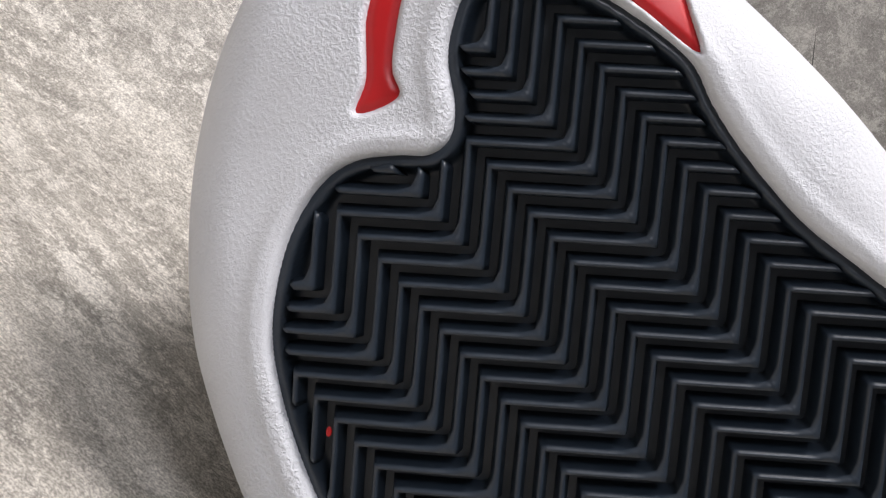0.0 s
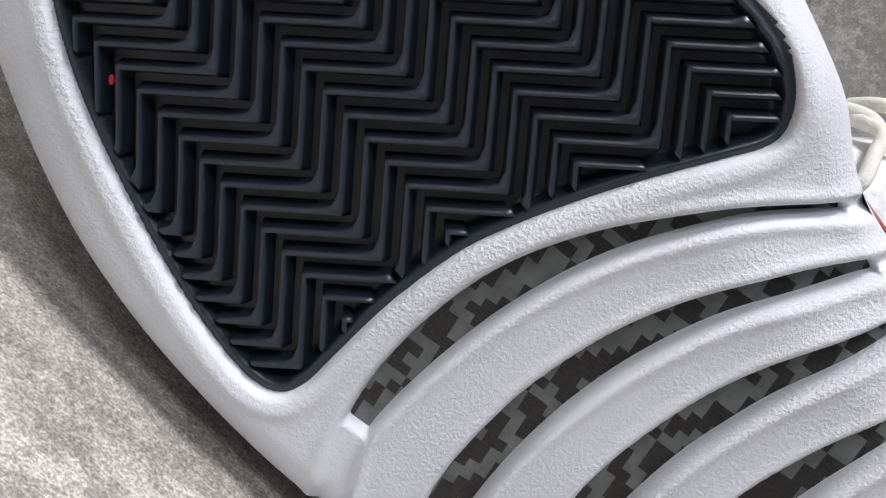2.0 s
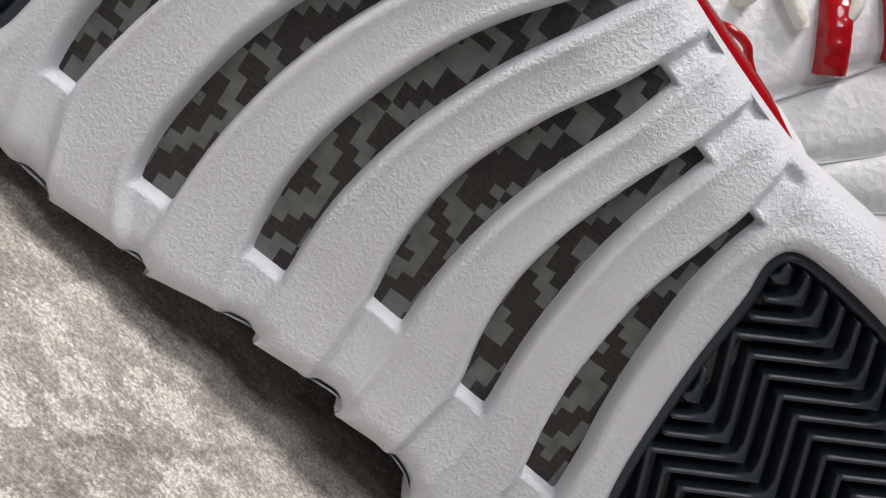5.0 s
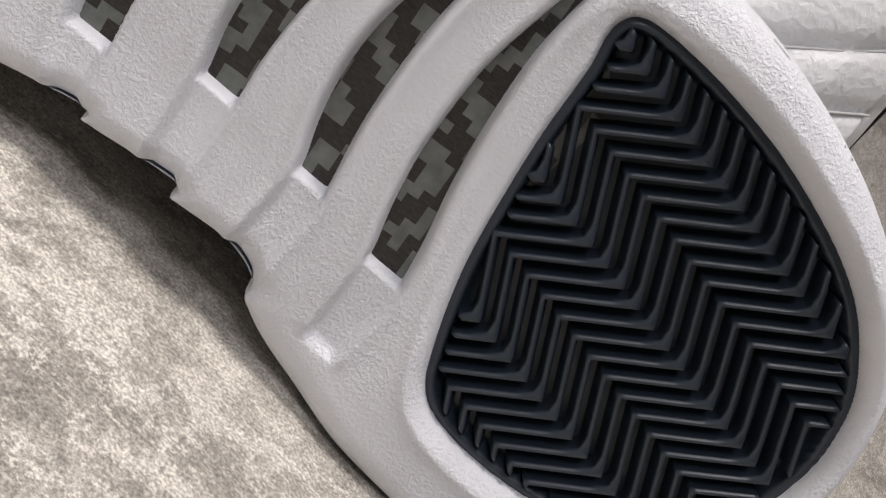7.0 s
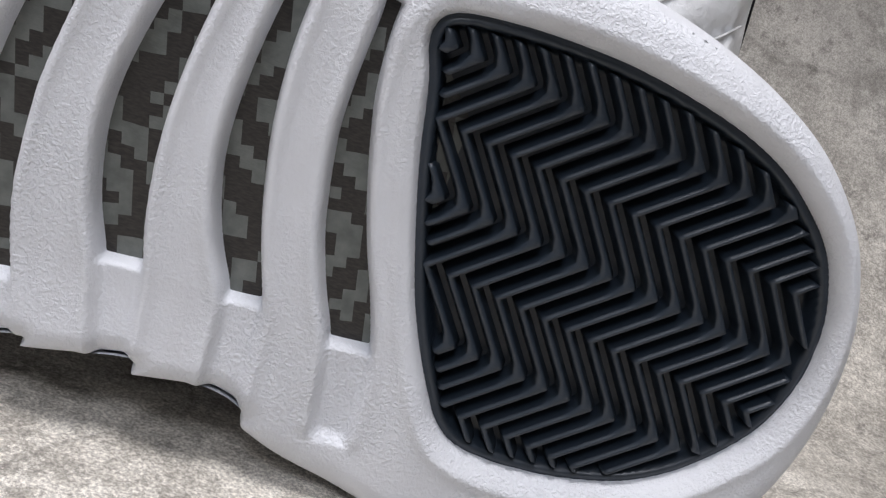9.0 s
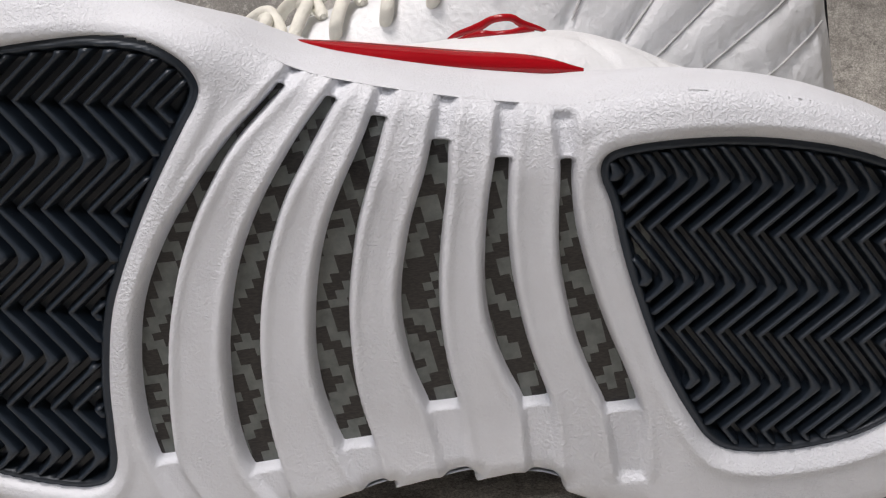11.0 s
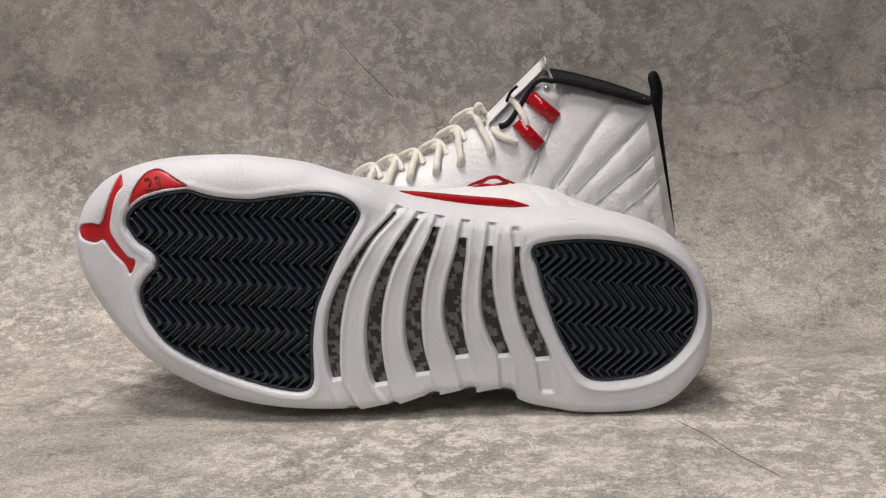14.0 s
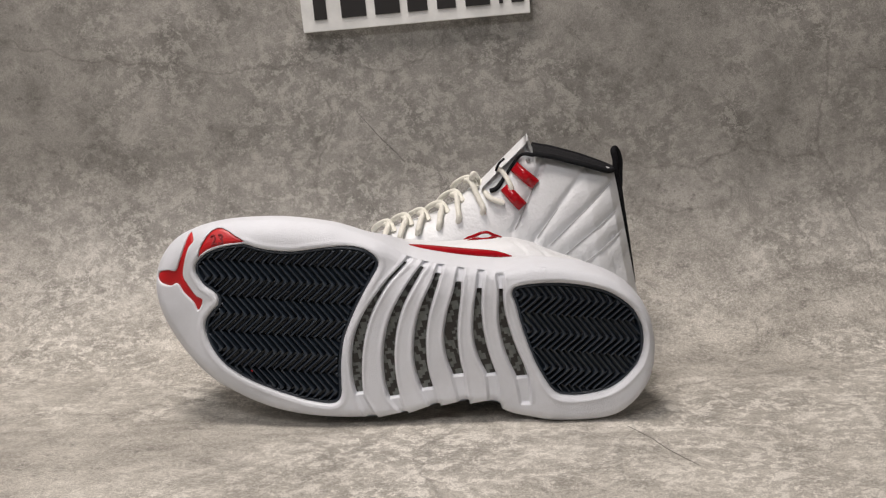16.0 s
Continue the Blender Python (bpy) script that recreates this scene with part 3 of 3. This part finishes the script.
def ridges(owner, poly, origin, angle, pitch, amp, half, count, rows, first_right):
    """Zigzag tread bars, each an object of its own, cut off at the pad's rim."""
    c, s = math.cos(angle), math.sin(angle)
    e1, e2 = np.array([c, s]), np.array([-s, c])
    across = np.array([-1.6, -0.72, -0.36, 0.36, 0.72, 1.6]) * MM
    high = np.array([0.0058, 0.0017, 0.0009, 0.0009, 0.0017, 0.0058])
    corner = 0.0 if amp < 0 else 1.0
    for k in range(*count):
        t = np.linspace(rows[0] * half, rows[1] * half, (rows[1] - rows[0]) * 16 + 1)
        ph = np.abs(((t / half + (1 if first_right else 0)) % 2) - 1)
        tri = 1 - ph  # 0 at even rows
        p = origin + np.outer(pitch * k + amp * tri, e1) + np.outer(t, e2)
        d = inside_distance(p[:, 0], p[:, 1], poly)
        inn = d > 0.0024
        runs, start = [], None
        for i, flag in enumerate(list(inn) + [False]):
            if flag and start is None:
                start = i
            if not flag and start is not None:
                if i - start > 2:
                    runs.append((start, i))
                start = None
        for a, b in runs:
            q = p[a:b]
            web = np.clip(1 - np.abs(tri[a:b] - corner) * half / 0.0022, 0, 1)
            wide = np.repeat(across[None, :], b - a, 0)
            wide[:, 1:3] -= web[:, None] * np.array([[0.0010, 0.0014]])
            wide[:, 0] = np.minimum(wide[:, 0], wide[:, 1] - 0.0002)
            g = q[:, None, :] + wide[:, :, None] * e1[None, None, :]
            y = lean(g[..., 0], g[..., 1]) + high[None, :]
            grid = np.stack([g[..., 0], y, g[..., 1]], -1)
            ends = [grid[:1] * 1.0, grid[-1:] * 1.0]
            for en in ends:
                en[..., 1] = (lean(en[..., 0], en[..., 2]) + 0.0058)
            grid = np.concatenate([ends[0], grid, ends[1]])
            vs, fs = sheet(grid)
            part_np("tread_bar", vs, fs, M_RUBBER, None, smooth=False).parent = owner


front_pad = pad("forefoot_pad", PAD_FRONT, 0.0006, "black rubber herringbone tread pad")
heel_pad = pad("heel_pad", PAD_HEEL, 0.0006, "black rubber herringbone tread pad")
ridges(front_pad, PAD_FRONT, np.array([-0.1061, 0.0845]), radians(-5.4), 0.00482, 0.0107, 0.011, (-9, 24), (-8, 4), False)
ridges(heel_pad, PAD_HEEL, np.array([0.0811, 0.0583]), radians(-6.2), 0.00431, -0.0102, 0.011, (-6, 24), (-5, 5), False)


# a red paint fleck caught at the tread's rim
bm = bmesh.new()
bmesh.ops.create_icosphere(bm, subdivisions=2, radius=1.0)
bm.transform(Matrix.Translation((-0.0906, float(lean(-0.0906, 0.0366)) + 0.0014, 0.0366)) @ Matrix.Rotation(radians(-35), 4, "Y") @ Matrix.Diagonal((0.0005, 0.0003, 0.0009, 1.0)))
part("paint_fleck", bm, M_RED, front_pad, "tiny red paint fleck", smooth=True)


# carbon plate behind the slots
def plate(name, deep, mat, label):
    """A thin plate that fills the waist behind the slots."""
    xs = np.linspace(-0.0325, 0.0815, 60)
    z0 = np.interp(xs, np.array([-32, -20, 0, 22, 41, 60, 82]) * MM, np.array([18.5, 18, 15.5, 19, 26, 26, 25]) * MM)
    z1 = np.interp(xs, np.array([-32, -20, -5, 8, 18, 29, 42, 54, 67, 82]) * MM, np.array([66, 84, 97, 102.5, 99.8, 96, 91, 87.3, 86.3, 70]) * MM)
    x = np.repeat(xs[:, None], 60, 1)
    z = z0[:, None] + (z1 - z0)[:, None] * np.linspace(0, 1, 60)[None]
    y = lean(x, z) + deep
    front, back = np.stack([x, y, z], -1), np.stack([x, y + 0.0008, z], -1)
    v1, f1 = sheet(front)
    v2, f2 = sheet(back)
    return part_np(name, np.concatenate([v1, v2]), np.concatenate([f1, f2[:, ::-1] + len(v1)]), mat, shoe, label)


plate("shank_plate", 0.0050, M_CARBON, "grey and black checkered carbon-weave plate")


def inlay(name, poly, deep, step, label, crown=0.0006):
    lo, hi = poly.min(0) - 0.001, poly.max(0) + 0.001
    x, z = np.meshgrid(np.arange(lo[0], hi[0], step), np.arange(lo[1], hi[1], step), indexing="ij")
    d = inside_distance(x, z, poly)
    do = inside_distance(x, z, OUT)
    y = lean(x, z) + rounding(np.maximum(do, D0), edge_radius(x, z)) + deep + crown * (1 - smooth(d, 0.0, 0.0012))
    m = d > -0.0007
    q = m[:-1, :-1] & m[1:, :-1] & m[1:, 1:] & m[:-1, 1:]
    n = np.arange(x.size).reshape(x.shape)
    fc = np.stack([n[:-1, :-1][q], n[1:, :-1][q], n[1:, 1:][q], n[:-1, 1:][q]], -1)
    use, inv = np.unique(fc, return_inverse=True)
    return part_np(name, np.stack([x.ravel()[use], y.ravel()[use], z.ravel()[use]], -1), inv.reshape(fc.shape), M_RED, shoe, label)


mark = inlay("red_mark", MARK, 0.0009, 0.0005, "red rubber mark set into the toe")
tri_badge = inlay("number_badge", TRI, 0.0006, 0.0005, "red rubber triangle moulded with the number 23")


def letters(body, size, m, mat, parent, name, thick=0.0003):
    cu = bpy.data.curves.new(name, "FONT")
    cu.body, cu.size, cu.extrude, cu.align_x, cu.align_y = body, size, thick, "CENTER", "CENTER"
    tmp = bpy.data.objects.new(name, cu)
    me = bpy.data.meshes.new_from_object(tmp)
    bpy.data.objects.remove(tmp)
    me.transform(m)
    me.materials.append(mat)
    ob = new(name, me)
    ob.parent = parent
    return ob


M_RED_DARK = plain("dark_red_rubber", (0.24, 0.005, 0.007), 0.45)


def badge_depth(x, z):
    d = inside_distance(np.array([x]), np.array([z]), OUT)
    return float(lean(x, z) + rounding(np.maximum(d, D0), edge_radius(x, z))[0]) + 0.0006


BX, BZ = -0.1068, 0.1188
slope = math.atan2(badge_depth(BX, BZ + 0.002) - badge_depth(BX, BZ - 0.002), 0.004)
letters("23", 0.0088, Matrix.Translation((BX, badge_depth(BX, BZ) - 0.0001, BZ)) @ Matrix.Rotation(radians(90) - slope, 4, "X") @ Matrix.Rotation(radians(5), 4, "Z"), M_RED_DARK, tri_badge, "number", 0.0005)

# red strip along the waist's upper edge
lower = spline([(0.0025, 0.0345, 0.1048), (0.012, 0.035, 0.1016), (0.0215, 0.0355, 0.0994), (0.0435, 0.037, 0.0968), (0.066, 0.040, 0.0942), (0.0712, 0.041, 0.0936)], 8, closed=False)
upper_edge = spline([(0.0025, 0.0355, 0.1052), (0.0105, 0.038, 0.1042), (0.0190, 0.040, 0.1031), (0.0400, 0.0415, 0.1003), (0.0600, 0.0425, 0.0978), (0.0712, 0.0425, 0.0944)], 8, closed=False)
lower, upper_edge = (q + np.array([0, -0.004, 0.0021]) for q in (lower, upper_edge))
mid = (lower + upper_edge) / 2 + np.array([0, -0.0008, 0.0006])
under = lower + np.array([0, 0.002, -0.003])
behind = upper_edge + np.array([0, 0.004, -0.002])
v, f = sheet(np.stack([under, lower, mid, upper_edge, behind], 1))
part_np("red_strip", v, f, M_RED_GLOSS, shoe, "glossy red strip on the midsole")


# the upper, lying behind the sole
def lying_upper():
    xs = np.linspace(-0.140, 0.147, 150)
    top = np.interp(xs, np.array([-140, -120, -90, -40, 0, 25, 35, 46, 64, 76, 88, 100, 116, 135, 147]) * MM,
                    np.array([82, 98, 106, 108, 101.5, 99, 99.3, 101, 101.5, 100.5, 96, 90, 85, 74, 58]) * MM)
    ker = np.ones(9) / 9
    top = np.convolve(np.pad(top, 4, mode="edge"), ker, "valid")
    bot = np.interp(xs, np.array([-140, -110, -70, 0, 60, 120, 147]) * MM, np.array([72, 40, 20, 16, 16, 12, 26]) * MM)
    dep = np.interp(xs, np.array([-140, -120, 0, 40, 147]) * MM, np.array([20, 40, 56, 62, 60]) * MM)
    a = np.linspace(0, 2 * np.pi, 110, endpoint=False)
    zc, h = (top + bot) / 2, (top - bot) / 2
    sq_c, sq_s = (np.sign(q) * np.abs(q) ** 0.62 for q in (np.cos(a), np.sin(a)))
    z = zc[:, None] + h[:, None] * sq_c[None]
    y = 0.0655 + np.minimum(dep, 0.0225)[:, None] * sq_s[None] * -1
    x = np.repeat(xs[:, None], 110, 1)
    # quilted seams that fan out over the heel quarter
    fan = np.sin((x - 0.05 + (y - 0.03) * 0.8) * 2 * np.pi / 0.017)
    z = z - 0.0013 * np.exp(-(fan + 1) / 0.12) * smooth(x, 0.055, 0.075) * smooth(y, 0.044, 0.052) * smooth(z, 0.06, 0.08)
    v, f = sheet(np.stack([x, y, z], -1), closed_v=True)
    return part_np("upper", v, f, M_LEATHER, shoe, "quilted white leather upper")


lying_upper()
tube("lace_loop", [(0.0385, 0.073, 0.0985), (0.0420, 0.072, 0.1008), (0.0475, 0.071, 0.1026), (0.0515, 0.070, 0.1046), (0.0560, 0.070, 0.1048), (0.0590, 0.071, 0.1030), (0.0640, 0.072, 0.1012), (0.0670, 0.074, 0.0990)],
     [0.0004, 0.0008, 0.0012, 0.0010, 0.0010, 0.0011, 0.0006, 0.0004], M_RED_GLOSS, shoe, "red plastic lace loop", 10, 8)
tube("lace_loop", [(0.0420, 0.068, 0.1000), (0.0480, 0.066, 0.1016), (0.0515, 0.066, 0.1014), (0.0560, 0.066, 0.1016), (0.0590, 0.067, 0.1020), (0.0620, 0.069, 0.1010)],
     [0.0004, 0.0009, 0.0008, 0.0008, 0.0009, 0.0004], M_RED_GLOSS, shoe, "red plastic lace loop", 10, 8)


# ---- the other sneaker, standing behind ----
YC = 0.152
stand = thing("standing_sneaker", (0.03, YC, 0.0), "white high-top sneaker standing upright, red loops and black collar", "shoe", "pair of sneakers")
TOPX = np.array([-135, -128, -118, -90, -60, -29, -7, 18.6, 32.6, 40.6, 54, 64, 75.8, 82.5, 87, 102, 121, 140, 146]) * MM
TOPZ = np.array([30, 48, 60, 70, 78, 87, 95, 103, 112, 119, 127, 136, 147, 154, 149, 146, 140.5, 134, 131]) * MM
SEAMS = [((97, 145), (72, 92)), ((126, 137), (87, 86)), ((143, 124), (96, 81)), ((147, 105), (105, 73)), ((151, 90), (118, 66)), ((156, 72), (128, 55))]


def stand_width(x):
    w = np.interp(x, np.array([-135, -122, -95, -60, 0, 40, 90, 125, 140, 146]) * MM, np.array([6, 28, 42, 46, 42, 38, 36, 33, 24, 12]) * MM)
    return w


def stand_upper():
    xs = np.concatenate([np.linspace(-0.135, 0.128, 240), np.linspace(0.1285, 0.146, 40)])
    zt = np.interp(xs, TOPX, TOPZ)
    a = np.linspace(0, np.pi, 120)
    ca, sa = np.cos(a), np.sin(a)
    hy = np.sign(ca) * np.abs(ca) ** 0.55
    square = 0.62 - 0.30 * smooth(xs, 0.080, 0.098)[:, None]
    w = stand_width(xs)
    z = 0.02 + (zt[:, None] - 0.02) * np.abs(sa)[None] ** square
    rel = (z - 0.02) / 0.13
    narrow = 1 - 0.30 * rel
    y = YC - w[:, None] * hy[None] * narrow
    sh = smooth(xs, 0.075, 0.14)[:, None]
    x = xs[:, None] - 0.18 * (z - 0.133) * sh
    # padded panels between the seams, on both flanks
    groove = np.zeros(x.shape)
    for (ax, az), (bx, bz) in SEAMS:
        ax, az, bx, bz = (q * MM for q in (ax, az, bx, bz))
        t = np.clip(((x - ax) * (bx - ax) + (z - az) * (bz - az)) / ((bx - ax) ** 2 + (bz - az) ** 2), 0, 1)
        d = np.sqrt((x - ax - t * (bx - ax)) ** 2 + (z - az - t * (bz - az)) ** 2)
        groove = np.maximum(groove, np.exp(-(d / 0.0019)))
    flank = smooth(np.abs(hy), 0.35, 0.7)[None]
    y = y + np.sign(hy)[None] * 0.0030 * groove * flank
    v, f = sheet(np.stack([x, y, z], -1))
    return part_np("upper", v, f, M_LEATHER, stand, "white tumbled leather upper with padded fan seams")


stand_upper()


def flank_y(x, z):
    """Near face of the standing shoe's upper."""
    zt = float(np.interp(x, TOPX, TOPZ))
    h = min(1.0, max(0.0, (z - 0.02) / max(zt - 0.02, 1e-4)))
    s = h ** (1 / 0.62)
    c = math.sqrt(max(0.0, 1 - s * s)) ** 0.55
    return YC - float(stand_width(x)) * c * (1 - 0.30 * (z - 0.02) / 0.13)


# its midsole
xs = np.linspace(-0.142, 0.160, 120)
w = np.interp(xs, np.array([-142, -130, -100, -60, 0, 40, 100, 140, 155, 160]) * MM, np.array([4, 28, 45, 51, 47, 44, 43, 38, 24, 6]) * MM)
zt = np.interp(xs, np.array([-142, -110, 0, 80, 160]) * MM, np.array([26, 26, 26, 34, 42]) * MM)
zb = np.interp(xs, np.array([-142, -100, 160]) * MM, np.array([2, -9.2, -9.2]) * MM)
a = np.linspace(0, 2 * np.pi, 40, endpoint=False)
sq = lambda q, e: np.sign(q) * np.abs(q) ** e
g = np.stack([np.repeat(xs[:, None], 40, 1), YC - w[:, None] * sq(np.cos(a), 0.35)[None], (zt + zb)[:, None] / 2 + (zt - zb)[:, None] / 2 * sq(np.sin(a), 0.35)[None]], -1)
v, f = sheet(g, closed_v=True)
part_np("midsole", v, f, M_FOAM, stand, "white foam midsole")

# black collar round the ankle opening
ring = []
for q in np.linspace(0, 1, 9):
    x = 0.088 + q * 0.053
    ring.append((x, YC - float(stand_width(x)) * 0.64, float(np.interp(x, TOPX, TOPZ)) - 0.0010))
far = [(x, 2 * YC - y, z + 0.0005) for x, y, z in ring[::-1]]
tube("collar", ring + [(0.1462, YC, 0.1315)] + far, 0.0019, M_BLACK, stand, "padded black collar")
g = np.array([[ring[i], (ring[i][0], YC, ring[i][2] + 0.0024), (ring[i][0], 2 * YC - ring[i][1], ring[i][2] + 0.001)] for i in range(len(ring))])
v, f = sheet(g)
part_np("lining", v, f, M_BLACK, stand, "black inner lining")
tube("pull_loop", [(0.1465, YC - 0.003, 0.128), (0.1478, YC - 0.003, 0.137), (0.1462, YC - 0.003, 0.1450), (0.1482, YC, 0.1462), (0.1512, YC + 0.002, 0.138), (0.1512, YC + 0.002, 0.126), (0.151, YC, 0.118)], 0.0022, M_BLACK, stand, "black webbing heel loop", flat=0.6)
tube("heel_strip", [(0.1475, YC, 0.132), (0.1505, YC - 0.001, 0.117), (0.1535, YC - 0.002, 0.1), (0.1565, YC - 0.002, 0.082), (0.1597, YC - 0.002, 0.060), (0.162, YC, 0.045)], [0.0028, 0.0024, 0.0016, 0.0013, 0.0012, 0.001], M_BLACK, stand, "black heel strip")
tube("eyestay_trim", [(0.057, flank_y(0.057, 0.121) - 0.001, 0.1215), (0.062, flank_y(0.062, 0.1235) - 0.001, 0.1235), (0.0678, flank_y(0.068, 0.131) - 0.001, 0.131), (0.0755, flank_y(0.0755, 0.1405) - 0.001, 0.142),
     (0.081, YC - 0.0225, 0.1475), (0.089, YC - 0.0215, 0.1465)], [0.0019, 0.0017, 0.0013, 0.0011, 0.0012, 0.0017], M_BLACK, stand, "black eyestay trim")
# tongue
g = []
for q in np.linspace(0, 1, 8):
    x = 0.050 + 0.034 * q
    z = 0.1265 + 0.0325 * q
    g.append([(x + 0.004 * (1 - abs(s)) * -1 + 0.004 * (1 - s * s), YC + s * 0.019, z - 0.004 * s * s) for s in np.linspace(-1, 1, 9)])
for q in np.linspace(0, 1, 4):
    g.append([(0.084 + 0.004 * q, YC + s * 0.019, 0.159 - 0.004 * s * s - 0.010 * q) for s in np.linspace(-1, 1, 9)])
v, f = sheet(np.array(g))
part_np("tongue", v, f, M_LEATHER, stand, "white padded tongue")
tube("tongue_piping", [(0.0615, YC - 0.0195, 0.1355), (0.064, YC - 0.0195, 0.141), (0.068, YC - 0.0195, 0.1445)], 0.0009, M_BLACK, stand, "black piping")


# red plastic lace loops, ribbed
def red_loop(x0, z0, x1, z1, wide):
    c, d = np.array([x0, z0]), np.array([x1, z1])
    along = (d - c) / np.linalg.norm(d - c)
    up = np.array([-along[1], along[0]])
    g = []
    for q in np.linspace(0, 1, 15):
        p = c + (d - c) * q
        lift = 0.0030 + 0.0007 * abs(math.sin(q * math.pi * 4)) + 0.0016 * math.sin(q * math.pi)
        row = []
        for s, k in ((-1, -0.3), (-0.92, 0.8), (-0.5, 1.0), (0.5, 1.0), (0.92, 0.8), (1, -0.3)):
            e = p + up * s * wide / 2
            row.append((e[0], flank_y(p[0], p[1]) - lift * k, e[1]))
        g.append(row)
    v, f = sheet(np.array(g))
    return part_np("lace_loop", v, f, M_RED_GLOSS, stand, "translucent red plastic lace loop")


red_loop(0.0745, 0.1385, 0.0893, 0.1258, 0.0080)
red_loop(0.0672, 0.1247, 0.0798, 0.1108, 0.0078)
bm = bmesh.new()
bmesh.ops.create_cone(bm, cap_ends=True, segments=20, radius1=0.0018, radius2=0.0013, depth=0.0012)
bm.transform(Matrix.Translation((0.0845, flank_y(0.0845, 0.1415) - 0.0006, 0.1422)) @ Matrix.Rotation(radians(90), 4, "X"))
part("eyelet", bm, M_METAL, stand, "small metal eyelet", smooth=True)

# laces: short visible runs from the throat to the eyelets
for ex, ez, tx, tz in ((0.0510, 0.1065, 0.044, 0.1265), (0.0335, 0.1005, 0.0335, 0.1165), (0.0193, 0.0955, 0.0225, 0.1085), (0.004, 0.0920, 0.0085, 0.1035), (-0.009, 0.0880, -0.004, 0.1), (-0.022, 0.0840, -0.017, 0.0955)):
    ye = flank_y(ex, ez) - 0.0008
    yt = YC - 0.010
    tube("lace", [(ex, ye + 0.002, ez - 0.001), (ex + 0.001, ye - 0.0015, ez + 0.004), ((ex + tx) / 2, (ye + yt) / 2 - 0.003, (ez + tz) / 2 + 0.003), (tx - 0.001, yt - 0.003, tz + 0.001), (tx - 0.006, YC + 0.004, tz - 0.001)], 0.0021, M_LACE, stand, "cream round lace")
    tube("lace", [(tx + 0.004, yt - 0.006, tz - 0.003), (tx - 0.002, YC - 0.004, tz + 0.0025), (tx - 0.011, YC + 0.006, tz - 0.002), (tx - 0.016, YC + 0.014, tz - 0.008)], 0.0021, M_LACE, stand, "cream round lace")
tube("lace", [(0.0435, YC - 0.012, 0.1275), (0.0455, YC - 0.016, 0.1335), (0.0490, flank_y(0.049, 0.125) - 0.002, 0.1265), (0.0560, flank_y(0.056, 0.1185) - 0.0025, 0.1178), (0.0672, flank_y(0.067, 0.112) - 0.002, 0.1135)], 0.0021, M_LACE, stand, "cream round lace")
tube("lace", [(0.0615, YC - 0.018, 0.1385), (0.0665, flank_y(0.0665, 0.133) - 0.003, 0.1345), (0.0715, flank_y(0.0715, 0.126) - 0.003, 0.1265), (0.0728, flank_y(0.0728, 0.1205) - 0.002, 0.1205)], 0.0019, M_LACE, stand, "cream round lace")

# thread along the seams
for (ax, az), (bx, bz) in SEAMS[:5]:
    pts = []
    for q in np.linspace(0.04, 0.96, 7):
        x, z = (ax + (bx - ax) * q) * MM, (az + (bz - az) * q) * MM
        xs0 = x + 0.18 * (z - 0.133) * float(smooth(x, 0.075, 0.14))
        pts.append((x + 0.0012, flank_y(min(xs0, 0.1455), min(z, float(np.interp(xs0, TOPX, TOPZ)) - 0.002)) + 0.0004, z))
    tube("seam_thread", pts, 0.0004, M_STITCH, stand, "pale grey seam thread", 6, 6)

# set the shoe down close behind the other
EYE = Vector((0.0695, -0.604, 0.2526))
stand.matrix_basis = Matrix.Translation(EYE) @ Matrix.Scale(0.962, 4) @ Matrix.Translation(-EYE) @ stand.matrix_basis
